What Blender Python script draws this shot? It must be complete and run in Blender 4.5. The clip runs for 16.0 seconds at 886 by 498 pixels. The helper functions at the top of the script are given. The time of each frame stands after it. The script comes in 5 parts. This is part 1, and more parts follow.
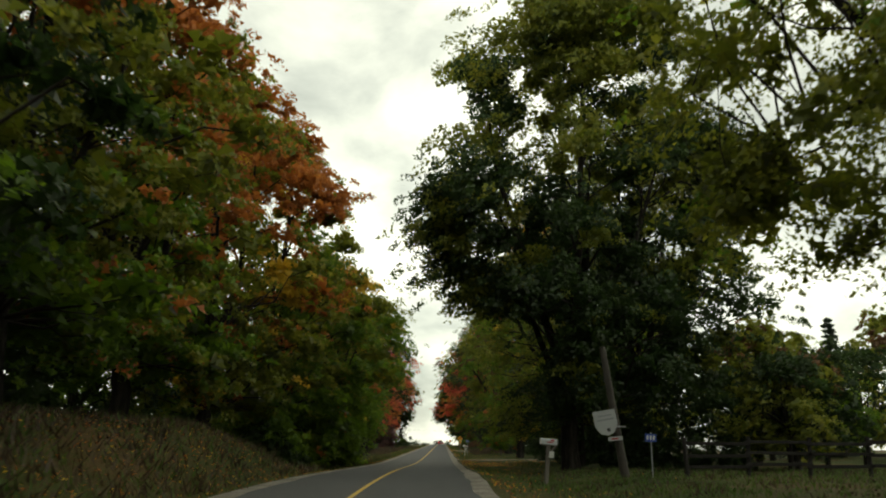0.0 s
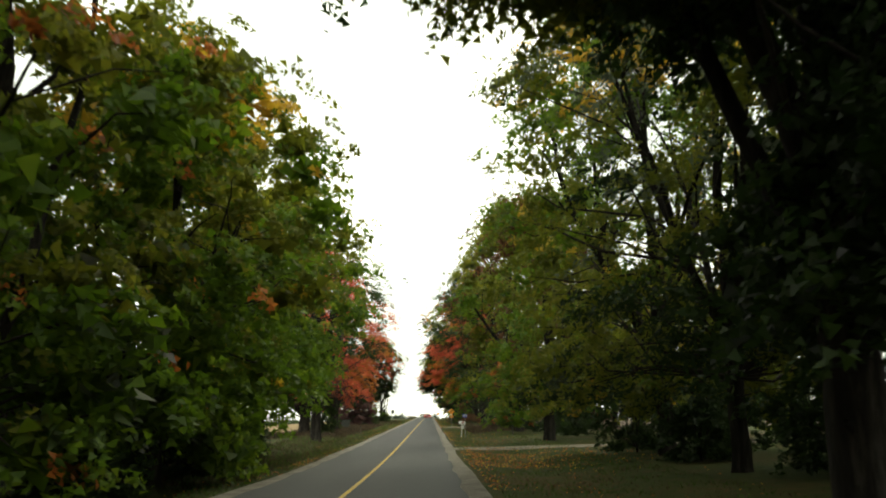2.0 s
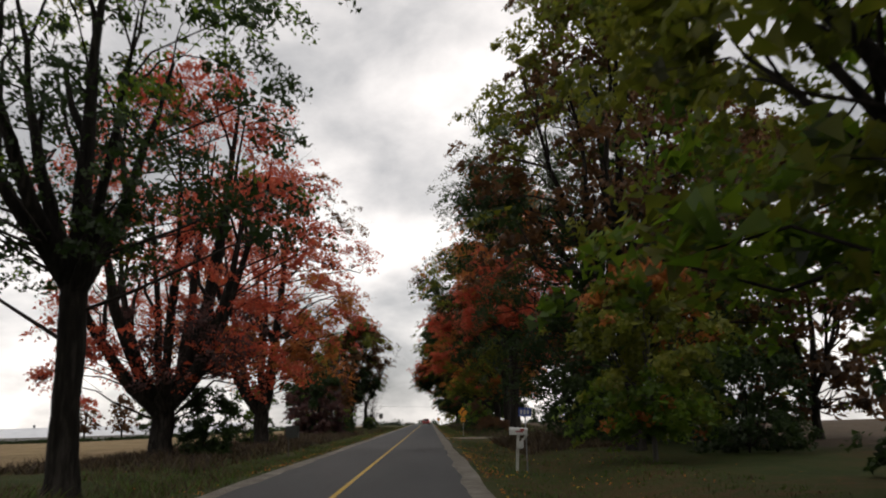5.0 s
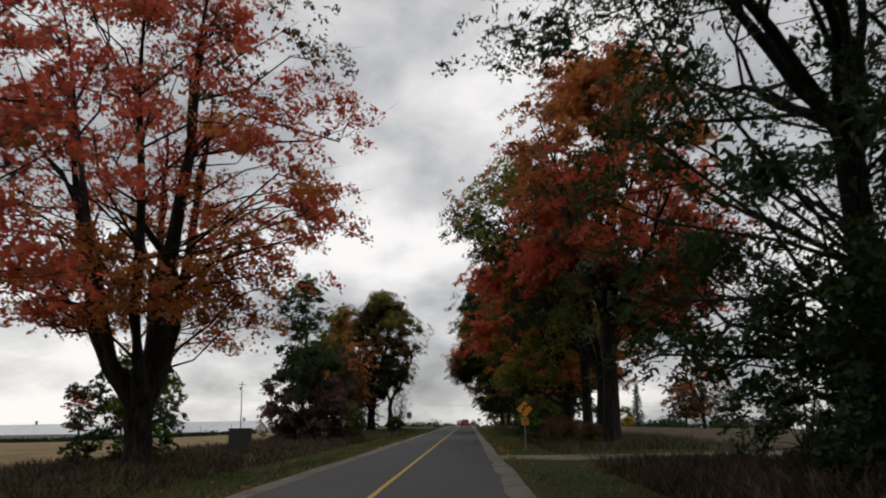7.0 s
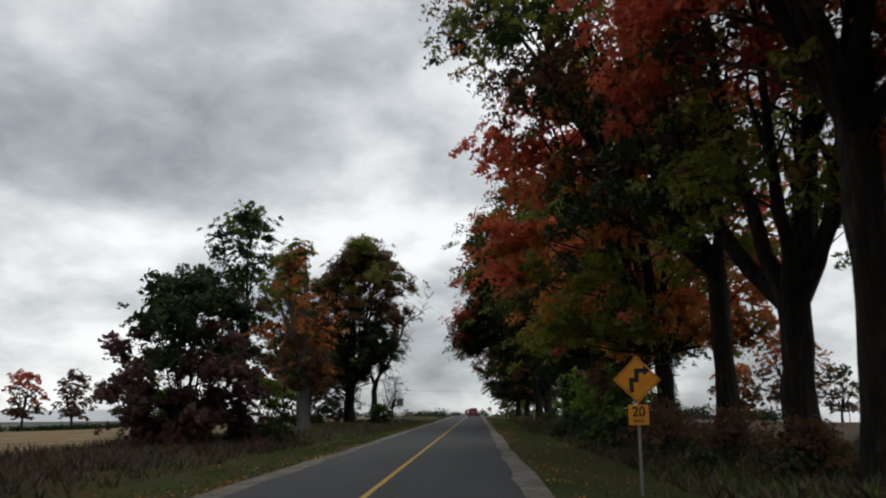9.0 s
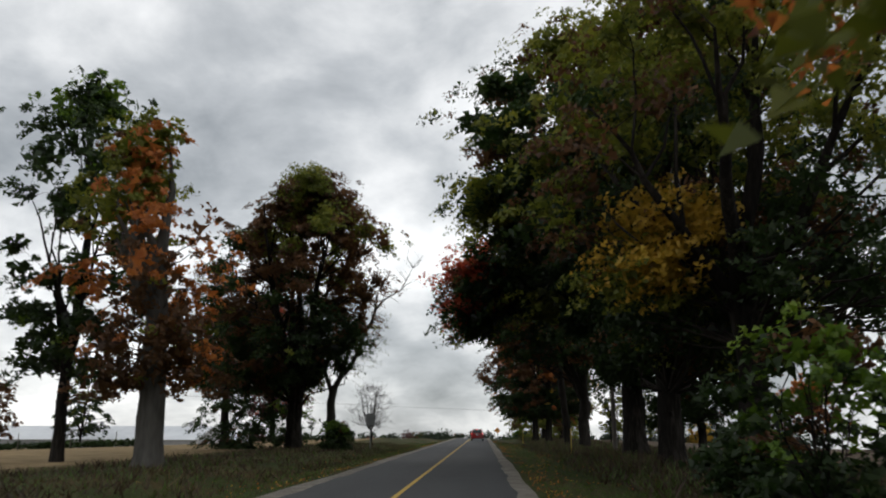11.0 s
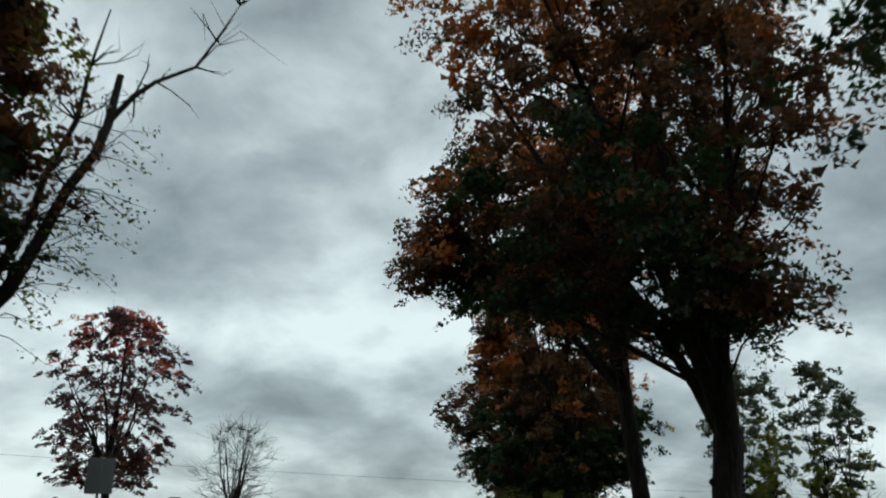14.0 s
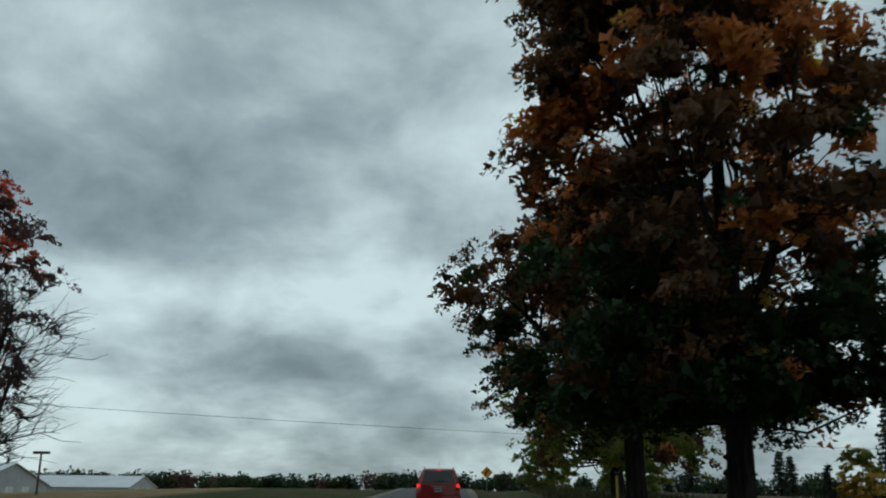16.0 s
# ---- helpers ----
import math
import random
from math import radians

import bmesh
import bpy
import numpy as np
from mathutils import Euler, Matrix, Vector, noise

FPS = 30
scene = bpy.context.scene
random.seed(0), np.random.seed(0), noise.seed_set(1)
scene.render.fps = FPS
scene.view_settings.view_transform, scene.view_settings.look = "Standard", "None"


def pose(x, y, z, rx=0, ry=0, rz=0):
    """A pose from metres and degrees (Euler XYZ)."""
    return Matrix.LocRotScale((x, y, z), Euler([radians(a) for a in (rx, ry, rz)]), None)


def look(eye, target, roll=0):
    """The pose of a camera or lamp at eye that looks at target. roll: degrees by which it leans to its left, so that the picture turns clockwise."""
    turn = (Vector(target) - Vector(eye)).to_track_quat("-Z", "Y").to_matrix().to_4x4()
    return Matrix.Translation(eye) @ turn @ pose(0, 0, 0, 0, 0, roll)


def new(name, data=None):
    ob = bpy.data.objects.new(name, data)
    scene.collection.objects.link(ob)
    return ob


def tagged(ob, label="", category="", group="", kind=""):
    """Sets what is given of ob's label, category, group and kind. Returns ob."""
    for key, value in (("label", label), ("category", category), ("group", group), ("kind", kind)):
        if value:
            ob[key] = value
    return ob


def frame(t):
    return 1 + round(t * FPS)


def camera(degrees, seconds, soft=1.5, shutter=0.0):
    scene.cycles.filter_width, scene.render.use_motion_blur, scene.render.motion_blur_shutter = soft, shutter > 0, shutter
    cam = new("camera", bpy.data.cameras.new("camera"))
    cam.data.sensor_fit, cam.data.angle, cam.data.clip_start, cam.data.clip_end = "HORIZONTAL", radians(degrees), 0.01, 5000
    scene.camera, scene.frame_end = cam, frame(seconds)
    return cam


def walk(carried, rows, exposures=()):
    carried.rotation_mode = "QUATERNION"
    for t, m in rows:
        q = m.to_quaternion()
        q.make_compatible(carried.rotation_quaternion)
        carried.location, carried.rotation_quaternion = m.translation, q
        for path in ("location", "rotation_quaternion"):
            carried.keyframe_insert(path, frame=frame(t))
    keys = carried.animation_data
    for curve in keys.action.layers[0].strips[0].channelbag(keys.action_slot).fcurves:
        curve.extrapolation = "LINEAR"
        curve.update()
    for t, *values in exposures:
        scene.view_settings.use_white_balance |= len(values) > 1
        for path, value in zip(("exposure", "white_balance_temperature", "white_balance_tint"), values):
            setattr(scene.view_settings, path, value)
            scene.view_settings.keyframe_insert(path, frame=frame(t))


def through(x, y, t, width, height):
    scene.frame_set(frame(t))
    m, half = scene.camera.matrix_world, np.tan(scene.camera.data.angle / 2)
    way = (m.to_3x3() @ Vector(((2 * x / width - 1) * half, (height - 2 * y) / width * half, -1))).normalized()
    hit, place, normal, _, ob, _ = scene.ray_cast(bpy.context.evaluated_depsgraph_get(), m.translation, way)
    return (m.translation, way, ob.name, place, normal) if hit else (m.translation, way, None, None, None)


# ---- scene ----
# The camera drives up a country road, x across, y along the road, z up.
SPEED = 18.4
EYE = 1.6


def road_z(y):
    """Height of the road: a steady climb with one soft crest near the start, level past the top."""
    y = np.asarray(y, float)
    climb = 0.0192 * np.minimum(y, 380) - 0.004 * np.clip(y - 380, 0, 500)
    return climb + 0.66 * np.exp(-((y - 27) / 33) ** 2)


# seconds, heading, pitch, roll
TURNS = [
    (0.0, -0.01, 13.48, -0.01), (0.5, -0.76, 12.95, 0.61), (1.0, -0.88, 12.67, 1.51), (1.5, -0.69, 12.28, 1.51),
    (2.0, -0.82, 11.70, 1.33), (2.5, -0.99, 9.69, 0.65), (3.0, -0.75, 11.16, 1.50), (4.2, -0.95, 11.9, 1.6),
    (5.5, -0.68, 12.22, 1.64), (6.0, 0.98, 11.92, 1.30), (6.5, 1.43, 11.96, 0.70), (7.0, 1.65, 12.23, 0.87),
    (7.5, 1.54, 12.30, 0.97), (8.0, 1.62, 12.24, 0.91), (8.5, 2.34, 11.85, 0.82), (9.0, 2.22, 11.52, 0.48),
    (10.2, 2.5, 12.3, 0.0), (11.5, 2.32, 13.33, -0.41), (12.0, 1.34, 14.08, 0.01), (12.5, 0.68, 14.79, 0.08),
    (13.0, 0.34, 15.71, -0.38), (13.5, 0.21, 17.26, -0.71), (14.0, 0.11, 17.83, -0.51), (14.5, 0.20, 17.63, -0.04),
    (15.0, -0.05, 16.06, 0.21), (15.5, 0.13, 15.19, -0.01), (16.0, 0.89, 15.42, -0.5)]
cam = camera(54.0, 16.0, soft=2.0, shutter=0.15)
walk(cam, [(t, pose(0, SPEED * t, float(road_z(SPEED * t)) + EYE, 90 + p, r, h)) for t, h, p, r in TURNS],
     exposures=[(0.0, 0.6, 7700, -5), (1.0, 1.0, 7900, 2), (2.0, 1.4, 7700, -5), (3.2, 1.42, 7750, -5), (5.3, 0.05, 6800, 15), (6.4, 0.10, 6700, 12), (7.0, -0.14, 6670, 12), (8.0, -0.22, 6550, 10), (9.0, -0.10, 6400, 9), (13.0, 0.1, 6500, 10), (13.5, 0.0, 6400, 8), (14.1, -0.3, 5850, -5), (16.0, -0.56, 5650, -8)])

# ---- sky and light ----
world = bpy.data.worlds.new("overcast_sky")
scene.world = world
world.use_nodes = True
wn, wl = world.node_tree.nodes, world.node_tree.links
SUN_H, SUN_E = radians(-25), radians(50)


def wnode(kind, **values):
    n = wn.new(kind)
    for key, v in values.items():
        n.inputs[key].default_value = v
    return n


def wmath(op, a, b):
    n = wn.new("ShaderNodeMath")
    n.operation = op
    for i, v in enumerate((a, b)):
        if isinstance(v, (int, float)):
            n.inputs[i].default_value = v
        else:
            wl.new(v, n.inputs[i])
    return n.outputs[0]


wcoord = wn.new("ShaderNodeTexCoord")
wsep = wn.new("ShaderNodeSeparateXYZ")
wl.new(wcoord.outputs["Generated"], wsep.inputs[0])
up = wmath("MAXIMUM", wsep.outputs[2], 0.0)
flat = wmath("ADD", up, 0.40)
wcomb = wn.new("ShaderNodeCombineXYZ")
wl.new(wmath("DIVIDE", wsep.outputs[0], flat), wcomb.inputs[0])
wl.new(wmath("DIVIDE", wsep.outputs[1], flat), wcomb.inputs[1])
cloud_big = wnode("ShaderNodeTexNoise", Scale=1.25, Detail=5.0, Roughness=0.5, Distortion=0.1)
cloud_fine = wnode("ShaderNodeTexNoise", Scale=4.0, Detail=8.0, Roughness=0.6, Distortion=0.2)
for c in (cloud_big, cloud_fine):
    wl.new(wcomb.outputs[0], c.inputs["Vector"])
# the cloud deck thins to a paler belt low over the land, all round
belt = wmath("DIVIDE", wmath("SUBTRACT", up, 0.20), 0.05)
belt = wmath("POWER", 2.718, wmath("MULTIPLY", wmath("MULTIPLY", belt, belt), -1.0))
mixed = wmath("ADD", wmath("MULTIPLY", cloud_big.outputs["Fac"], 0.73), wmath("MULTIPLY", cloud_fine.outputs["Fac"], 0.27))
mixed = wmath("ADD", mixed, wmath("MULTIPLY", belt, 0.085))
ramp = wn.new("ShaderNodeValToRGB")
wl.new(mixed, ramp.inputs[0])
ramp.color_ramp.elements[0].position, ramp.color_ramp.elements[0].color = 0.405, (0.29, 0.31, 0.325, 1)
ramp.color_ramp.elements[1].position, ramp.color_ramp.elements[1].color = 0.60, (1.05, 1.05, 1.04, 1)
e = ramp.color_ramp.elements.new(0.48)
e.color = (0.50, 0.52, 0.535, 1)
nishita = wn.new("ShaderNodeTexSky")
nishita.sky_type = "NISHITA"
nishita.sun_disc, nishita.sun_elevation, nishita.sun_rotation = False, SUN_E, SUN_H
sky_bg, cloud_bg, both = wn.new("ShaderNodeBackground"), wn.new("ShaderNodeBackground"), wn.new("ShaderNodeAddShader")
sky_bg.inputs["Strength"].default_value = 0.008
cloud_bg.inputs["Strength"].default_value = 0.95
wl.new(nishita.outputs[0], sky_bg.inputs[0])
wl.new(ramp.outputs[0], cloud_bg.inputs[0])
wl.new(sky_bg.outputs[0], both.inputs[0])
wl.new(cloud_bg.outputs[0], both.inputs[1])
wout = [n for n in wn if n.type == "OUTPUT_WORLD"][0]
wl.new(both.outputs[0], wout.inputs["Surface"])

sun_data = bpy.data.lights.new("sun", "SUN")
sun_data.energy, sun_data.angle, sun_data.color = 0.5, radians(25), (1.0, 0.95, 0.88)
sun = new("sun", sun_data)
sun.matrix_world = look((60 * math.sin(-SUN_H), 60 * math.cos(SUN_H), 60), (0, 0, 0))


# ---- materials ----
def material(name, colors, rough=0.85, scale=3.0, detail=6.0, bump=0.0, bump_scale=20.0, stretch=(1, 1, 1), metal=0.0, spread=(0.3, 0.7), coarse=0.0):
    """A surface of two to four colours blended by noise at two scales, with fine relief."""
    m = bpy.data.materials.new(name)
    m.use_nodes = True
    n, l = m.node_tree.nodes, m.node_tree.links
    b = n["Principled BSDF"]
    b.inputs["Roughness"].default_value, b.inputs["Metallic"].default_value = rough, metal
    if rough > 0.9:
        b.inputs["Specular IOR Level"].default_value = 0.12
    co, mp = n.new("ShaderNodeTexCoord"), n.new("ShaderNodeMapping")
    mp.inputs["Scale"].default_value = stretch
    l.new(co.outputs["Object"], mp.inputs[0])
    t = n.new("ShaderNodeTexNoise")
    t.inputs["Scale"].default_value, t.inputs["Detail"].default_value, t.inputs["Roughness"].default_value = scale, detail, 0.6
    l.new(mp.outputs[0], t.inputs["Vector"])
    fac = t.outputs["Fac"]
    if coarse:
        t2 = n.new("ShaderNodeTexNoise")
        t2.inputs["Scale"].default_value, t2.inputs["Detail"].default_value = coarse, 3.0
        l.new(mp.outputs[0], t2.inputs["Vector"])
        mx = n.new("ShaderNodeMath")
        mx.operation = "MULTIPLY_ADD"
        mx.inputs[1].default_value = 0.5
        half = n.new("ShaderNodeMath")
        half.operation = "MULTIPLY"
        half.inputs[1].default_value = 0.5
        l.new(t2.outputs["Fac"], half.inputs[0])
        l.new(fac, mx.inputs[0])
        l.new(half.outputs[0], mx.inputs[2])
        fac = mx.outputs[0]
    r = n.new("ShaderNodeValToRGB")
    els = r.color_ramp.elements
    while len(els) < len(colors):
        els.new(0.5)
    for i, c in enumerate(colors):
        els[i].position = spread[0] + (spread[1] - spread[0]) * i / max(1, len(colors) - 1)
        els[i].color = (*c, 1)
    l.new(fac, r.inputs[0])
    l.new(r.outputs[0], b.inputs["Base Color"])
    if bump:
        t3, bp = n.new("ShaderNodeTexNoise"), n.new("ShaderNodeBump")
        t3.inputs["Scale"].default_value, t3.inputs["Detail"].default_value = bump_scale, 6.0
        bp.inputs["Strength"].default_value, bp.inputs["Distance"].default_value = bump, 0.05
        l.new(mp.outputs[0], t3.inputs["Vector"])
        l.new(t3.outputs["Fac"], bp.inputs["Height"])
        l.new(bp.outputs[0], b.inputs["Normal"])
    return m


def leaf_material(name, colors, through=0.4):
    """Leaves whose colour differs from leaf to leaf, partly letting the light through."""
    m = bpy.data.materials.new(name)
    m.use_nodes = True
    n, l = m.node_tree.nodes, m.node_tree.links
    n.remove(n["Principled BSDF"])
    out = [x for x in n if x.type == "OUTPUT_MATERIAL"][0]
    geo, co, t, r = n.new("ShaderNodeNewGeometry"), n.new("ShaderNodeTexCoord"), n.new("ShaderNodeTexNoise"), n.new("ShaderNodeValToRGB")
    t.inputs["Scale"].default_value, t.inputs["Detail"].default_value, t.inputs["Roughness"].default_value = 0.5, 4.0, 0.6
    l.new(co.outputs["Object"], t.inputs["Vector"])
    a = n.new("ShaderNodeMath")
    a.operation = "MULTIPLY_ADD"
    a.inputs[1].default_value, a.inputs[2].default_value = 0.2, -0.1
    l.new(geo.outputs["Random Per Island"], a.inputs[0])
    s = n.new("ShaderNodeMath")
    s.operation = "ADD"
    l.new(t.outputs["Fac"], s.inputs[0])
    l.new(a.outputs[0], s.inputs[1])
    l.new(s.outputs[0], r.inputs[0])
    els = r.color_ramp.elements
    while len(els) < len(colors):
        els.new(0.5)
    for i, c in enumerate(colors):
        els[i].position = 0.25 + 0.5 * i / max(1, len(colors) - 1)
        els[i].color = (*c, 1)
    d, tr, gl, mx, mx2 = n.new("ShaderNodeBsdfDiffuse"), n.new("ShaderNodeBsdfTranslucent"), n.new("ShaderNodeBsdfGlossy"), n.new("ShaderNodeMixShader"), n.new("ShaderNodeMixShader")
    gl.inputs["Roughness"].default_value = 0.5
    mx.inputs[0].default_value, mx2.inputs[0].default_value = through, 0.03
    l.new(r.outputs[0], d.inputs[0])
    l.new(r.outputs[0], tr.inputs[0])
    puff = n.new("ShaderNodeAttribute")
    puff.attribute_name = "puff"
    l.new(puff.outputs["Vector"], d.inputs["Normal"])
    l.new(d.outputs[0], mx.inputs[1])
    l.new(tr.outputs[0], mx.inputs[2])
    l.new(mx.outputs[0], mx2.inputs[1])
    l.new(gl.outputs[0], mx2.inputs[2])
    l.new(mx2.outputs[0], out.inputs["Surface"])
    return m


LEAF = {
    "green": leaf_material("leaf_green", [(0.05, 0.10, 0.009), (0.115, 0.205, 0.014), (0.225, 0.305, 0.025)], 0.5),
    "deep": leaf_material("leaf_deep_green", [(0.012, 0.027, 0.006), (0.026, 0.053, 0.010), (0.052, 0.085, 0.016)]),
    "olive": leaf_material("leaf_olive", [(0.085, 0.105, 0.013), (0.17, 0.195, 0.02), (0.30, 0.285, 0.035)], 0.5),
    "yellow": leaf_material("leaf_yellow", [(0.42, 0.25, 0.025), (0.62, 0.39, 0.04), (0.70, 0.48, 0.07)], 0.5),
    "orange": leaf_material("leaf_orange", [(0.27, 0.085, 0.02), (0.48, 0.155, 0.032), (0.62, 0.25, 0.06)], 0.5),
    "red": leaf_material("leaf_red", [(0.36, 0.05, 0.028), (0.64, 0.11, 0.055), (0.74, 0.22, 0.10)], 0.55),
    "brown": leaf_material("leaf_russet_brown", [(0.06, 0.032, 0.014), (0.125, 0.06, 0.022), (0.21, 0.092, 0.032)]),
    "maroon": leaf_material("leaf_maroon", [(0.05, 0.025, 0.026), (0.10, 0.046, 0.044), (0.17, 0.075, 0.062)]),
    "silver": leaf_material("leaf_silver_green", [(0.055, 0.075, 0.045), (0.11, 0.14, 0.08), (0.20, 0.23, 0.14)]),
    "needle": leaf_material("needle_dark", [(0.012, 0.022, 0.012), (0.025, 0.042, 0.02), (0.04, 0.06, 0.03)], 0.1),
}
BARK = material("bark_grey_brown", [(0.007, 0.006, 0.005), (0.020, 0.017, 0.0145), (0.058, 0.051, 0.044)], 0.95, 7, 8, 1.0, 16, (1, 1, 0.16), coarse=0.8, spread=(0.36, 0.66))
BARK_PALE = material("bark_pale_grey", [(0.05, 0.047, 0.042), (0.10, 0.094, 0.085), (0.16, 0.15, 0.135)], 0.95, 5, 8, 0.9, 14, (1, 1, 0.18), coarse=0.8)
BARK_DRY = material("dry_dead_wood", [(0.022, 0.020, 0.018), (0.05, 0.046, 0.041), (0.085, 0.078, 0.07)], 0.95, 5, 8, 0.9, 14, (1, 1, 0.18), coarse=0.8)
TWIG = material("twig_bark", [(0.025, 0.02, 0.018), (0.05, 0.042, 0.037)], 0.95, 4)


# ---- helpers for meshes ----
def mesh_object(name, verts, faces, mats, parent=None, index=None, smooth=False):
    me = bpy.data.meshes.new(name)
    verts = np.asarray(verts, np.float32)
    if isinstance(faces, np.ndarray):
        k = faces.shape[1]
        me.vertices.add(len(verts))
        me.vertices.foreach_set("co", verts.ravel())
        me.loops.add(faces.size)
        me.loops.foreach_set("vertex_index", faces.astype(np.int32).ravel())
        me.polygons.add(len(faces))
        me.polygons.foreach_set("loop_start", np.arange(0, faces.size, k, dtype=np.int32))
        me.update(calc_edges=True)
    else:
        me.from_pydata(verts.tolist(), [], faces)
    for m in mats:
        me.materials.append(m)
    if index is not None:
        me.polygons.foreach_set("material_index", np.asarray(index, np.int32))
    if smooth:
        me.polygons.foreach_set("use_smooth", np.ones(len(me.polygons), bool))
    ob = new(name, me)
    ob.parent = parent
    return ob


def part(name, bm, mat, parent=None, label="", smooth=False):
    me = bpy.data.meshes.new(name)
    bmesh.ops.recalc_face_normals(bm, faces=bm.faces)
    bm.to_mesh(me)
    bm.free()
    me.materials.append(mat)
    if smooth:
        me.polygons.foreach_set("use_smooth", np.ones(len(me.polygons), bool))
    ob = new(name, me)
    ob.parent = parent
    return tagged(ob, label)


def thing(name, at, label, category, group="", kind=""):
    ob = new(name)
    ob.empty_display_size = 0.2
    ob.matrix_world = at if isinstance(at, Matrix) else Matrix.Translation(at)
    return tagged(ob, label, category, group, kind)


def add_box(bm, x0, x1, y0, y1, z0, z1, bevel=0.0, m=None):
    b2 = bmesh.new()
    bmesh.ops.create_cube(b2, size=1, matrix=Matrix.LocRotScale(((x0 + x1) / 2, (y0 + y1) / 2, (z0 + z1) / 2), None, (x1 - x0, y1 - y0, z1 - z0)))
    if bevel:
        bmesh.ops.bevel(b2, geom=b2.edges[:], offset=bevel, segments=2, affect="EDGES")
    if m:
        b2.transform(m)
    me = bpy.data.meshes.new("t")
    b2.to_mesh(me)
    b2.free()
    bm.from_mesh(me)
    bpy.data.meshes.remove(me)
    return bm


def box_bm(*a, **k):
    return add_box(bmesh.new(), *a, **k)


def cyl_bm(r1, r2, depth, segs=10, m=None):
    bm = bmesh.new()
    bmesh.ops.create_cone(bm, cap_ends=True, segments=segs, radius1=r1, radius2=r2, depth=depth, matrix=Matrix.Translation((0, 0, depth / 2)))
    if m:
        bm.transform(m)
    return bm


class Tubes:
    """Gathers tapered tubes into one mesh."""

    def __init__(self):
        self.v, self.f, self.n = [], [], 0

    def add(self, pts, radii, sides, wobble=0.0, rng=None):
        pts = np.asarray(pts, float)
        k = len(pts)
        d = np.gradient(pts, axis=0)
        d /= np.linalg.norm(d, axis=1, keepdims=True) + 1e-9
        ref = np.where(np.abs(d[:, 2:3]) > 0.9, np.array([[1.0, 0, 0]]), np.array([[0, 0, 1.0]]))
        u = np.cross(d, ref)
        u /= np.linalg.norm(u, axis=1, keepdims=True) + 1e-9
        for i in range(1, k):
            if u[i] @ u[i - 1] < 0:
                u[i] = -u[i]
        w = np.cross(d, u)
        a = np.linspace(0, 2 * np.pi, sides, endpoint=False)
        rr = np.asarray(radii, float)[:, None] * np.ones((1, sides))
        if wobble:
            rr = rr * (1 + wobble * rng.standard_normal((1, sides)) * 0.6 + wobble * 0.5 * rng.standard_normal((k, sides)))
        ring = pts[:, None, :] + rr[:, :, None] * (np.cos(a)[None, :, None] * u[:, None, :] + np.sin(a)[None, :, None] * w[:, None, :])
        self.v.append(ring.reshape(-1, 3))
        i, j = np.meshgrid(np.arange(k - 1), np.arange(sides), indexing="ij")
        a0, a1 = i * sides + j, i * sides + (j + 1) % sides
        self.f.append((np.stack([a0, a1, a1 + sides, a0 + sides], -1).reshape(-1, 4)) + self.n)
        self.n += k * sides

    def build(self, name, mat, parent, smooth=True):
        return mesh_object(name, np.concatenate(self.v), np.concatenate(self.f), [mat], parent, smooth=smooth)


def leaf_mesh(name, centres, size, mats, index, parent, rng, up_bias=0.5, droop=0.35, aspect=0.8, outward=None, puff=None, facing=0.0):
    """Thousands of small folded leaves round the given places."""
    n = len(centres)
    d = rng.standard_normal((n, 3))
    d[:, 2] = d[:, 2] * 0.6 - droop
    if outward is not None:
        d += outward
    d /= np.linalg.norm(d, axis=1, keepdims=True)
    nn = rng.standard_normal((n, 3))
    nn[:, 2] += up_bias * 2
    if facing:
        nn += facing * puff / (np.linalg.norm(puff, axis=1, keepdims=True) + 1e-6)
    s = np.cross(d, nn)
    s /= np.linalg.norm(s, axis=1, keepdims=True) + 1e-9
    nn = np.cross(s, d)
    L = (size * rng.uniform(0.6, 1.3, n))[:, None]
    base = centres - d * L * 0.5
    v = np.empty((n, 3, 3))
    w = L * aspect * 0.5
    v[:, 0] = base + s * w + nn * L * 0.1
    v[:, 1] = base - s * w * rng.uniform(0.5, 1.0, (n, 1)) - d * L * rng.uniform(-0.25, 0.1, (n, 1))
    v[:, 2] = base + d * L + s * w * rng.uniform(-0.6, 0.6, (n, 1)) - nn * L * 0.1
    ob = mesh_object(name, v.reshape(-1, 3), np.arange(3 * n).reshape(n, 3), mats, parent, index)
    # soft normals: each leaf shades half by its own tilt, half by the round of its clump
    side = np.cross(v[:, 1] - v[:, 0], v[:, 2] - v[:, 0])
    side /= np.linalg.norm(side, axis=1, keepdims=True) + 1e-9
    lead = np.tile(np.array([[0, 0, 1.0]]), (n, 1)) if puff is None else puff / (np.linalg.norm(puff, axis=1, keepdims=True) + 1e-6) + np.array([0, 0, 0.35])
    side *= np.where((side * lead).sum(1, keepdims=True) < 0, -1, 1)
    soft = lead * 0.75 + side * 0.6
    soft /= np.linalg.norm(soft, axis=1, keepdims=True)
    at = ob.data.attributes.new("puff", "FLOAT_VECTOR", "FACE")
    at.data.foreach_set("vector", soft.astype(np.float32).ravel())
    return ob


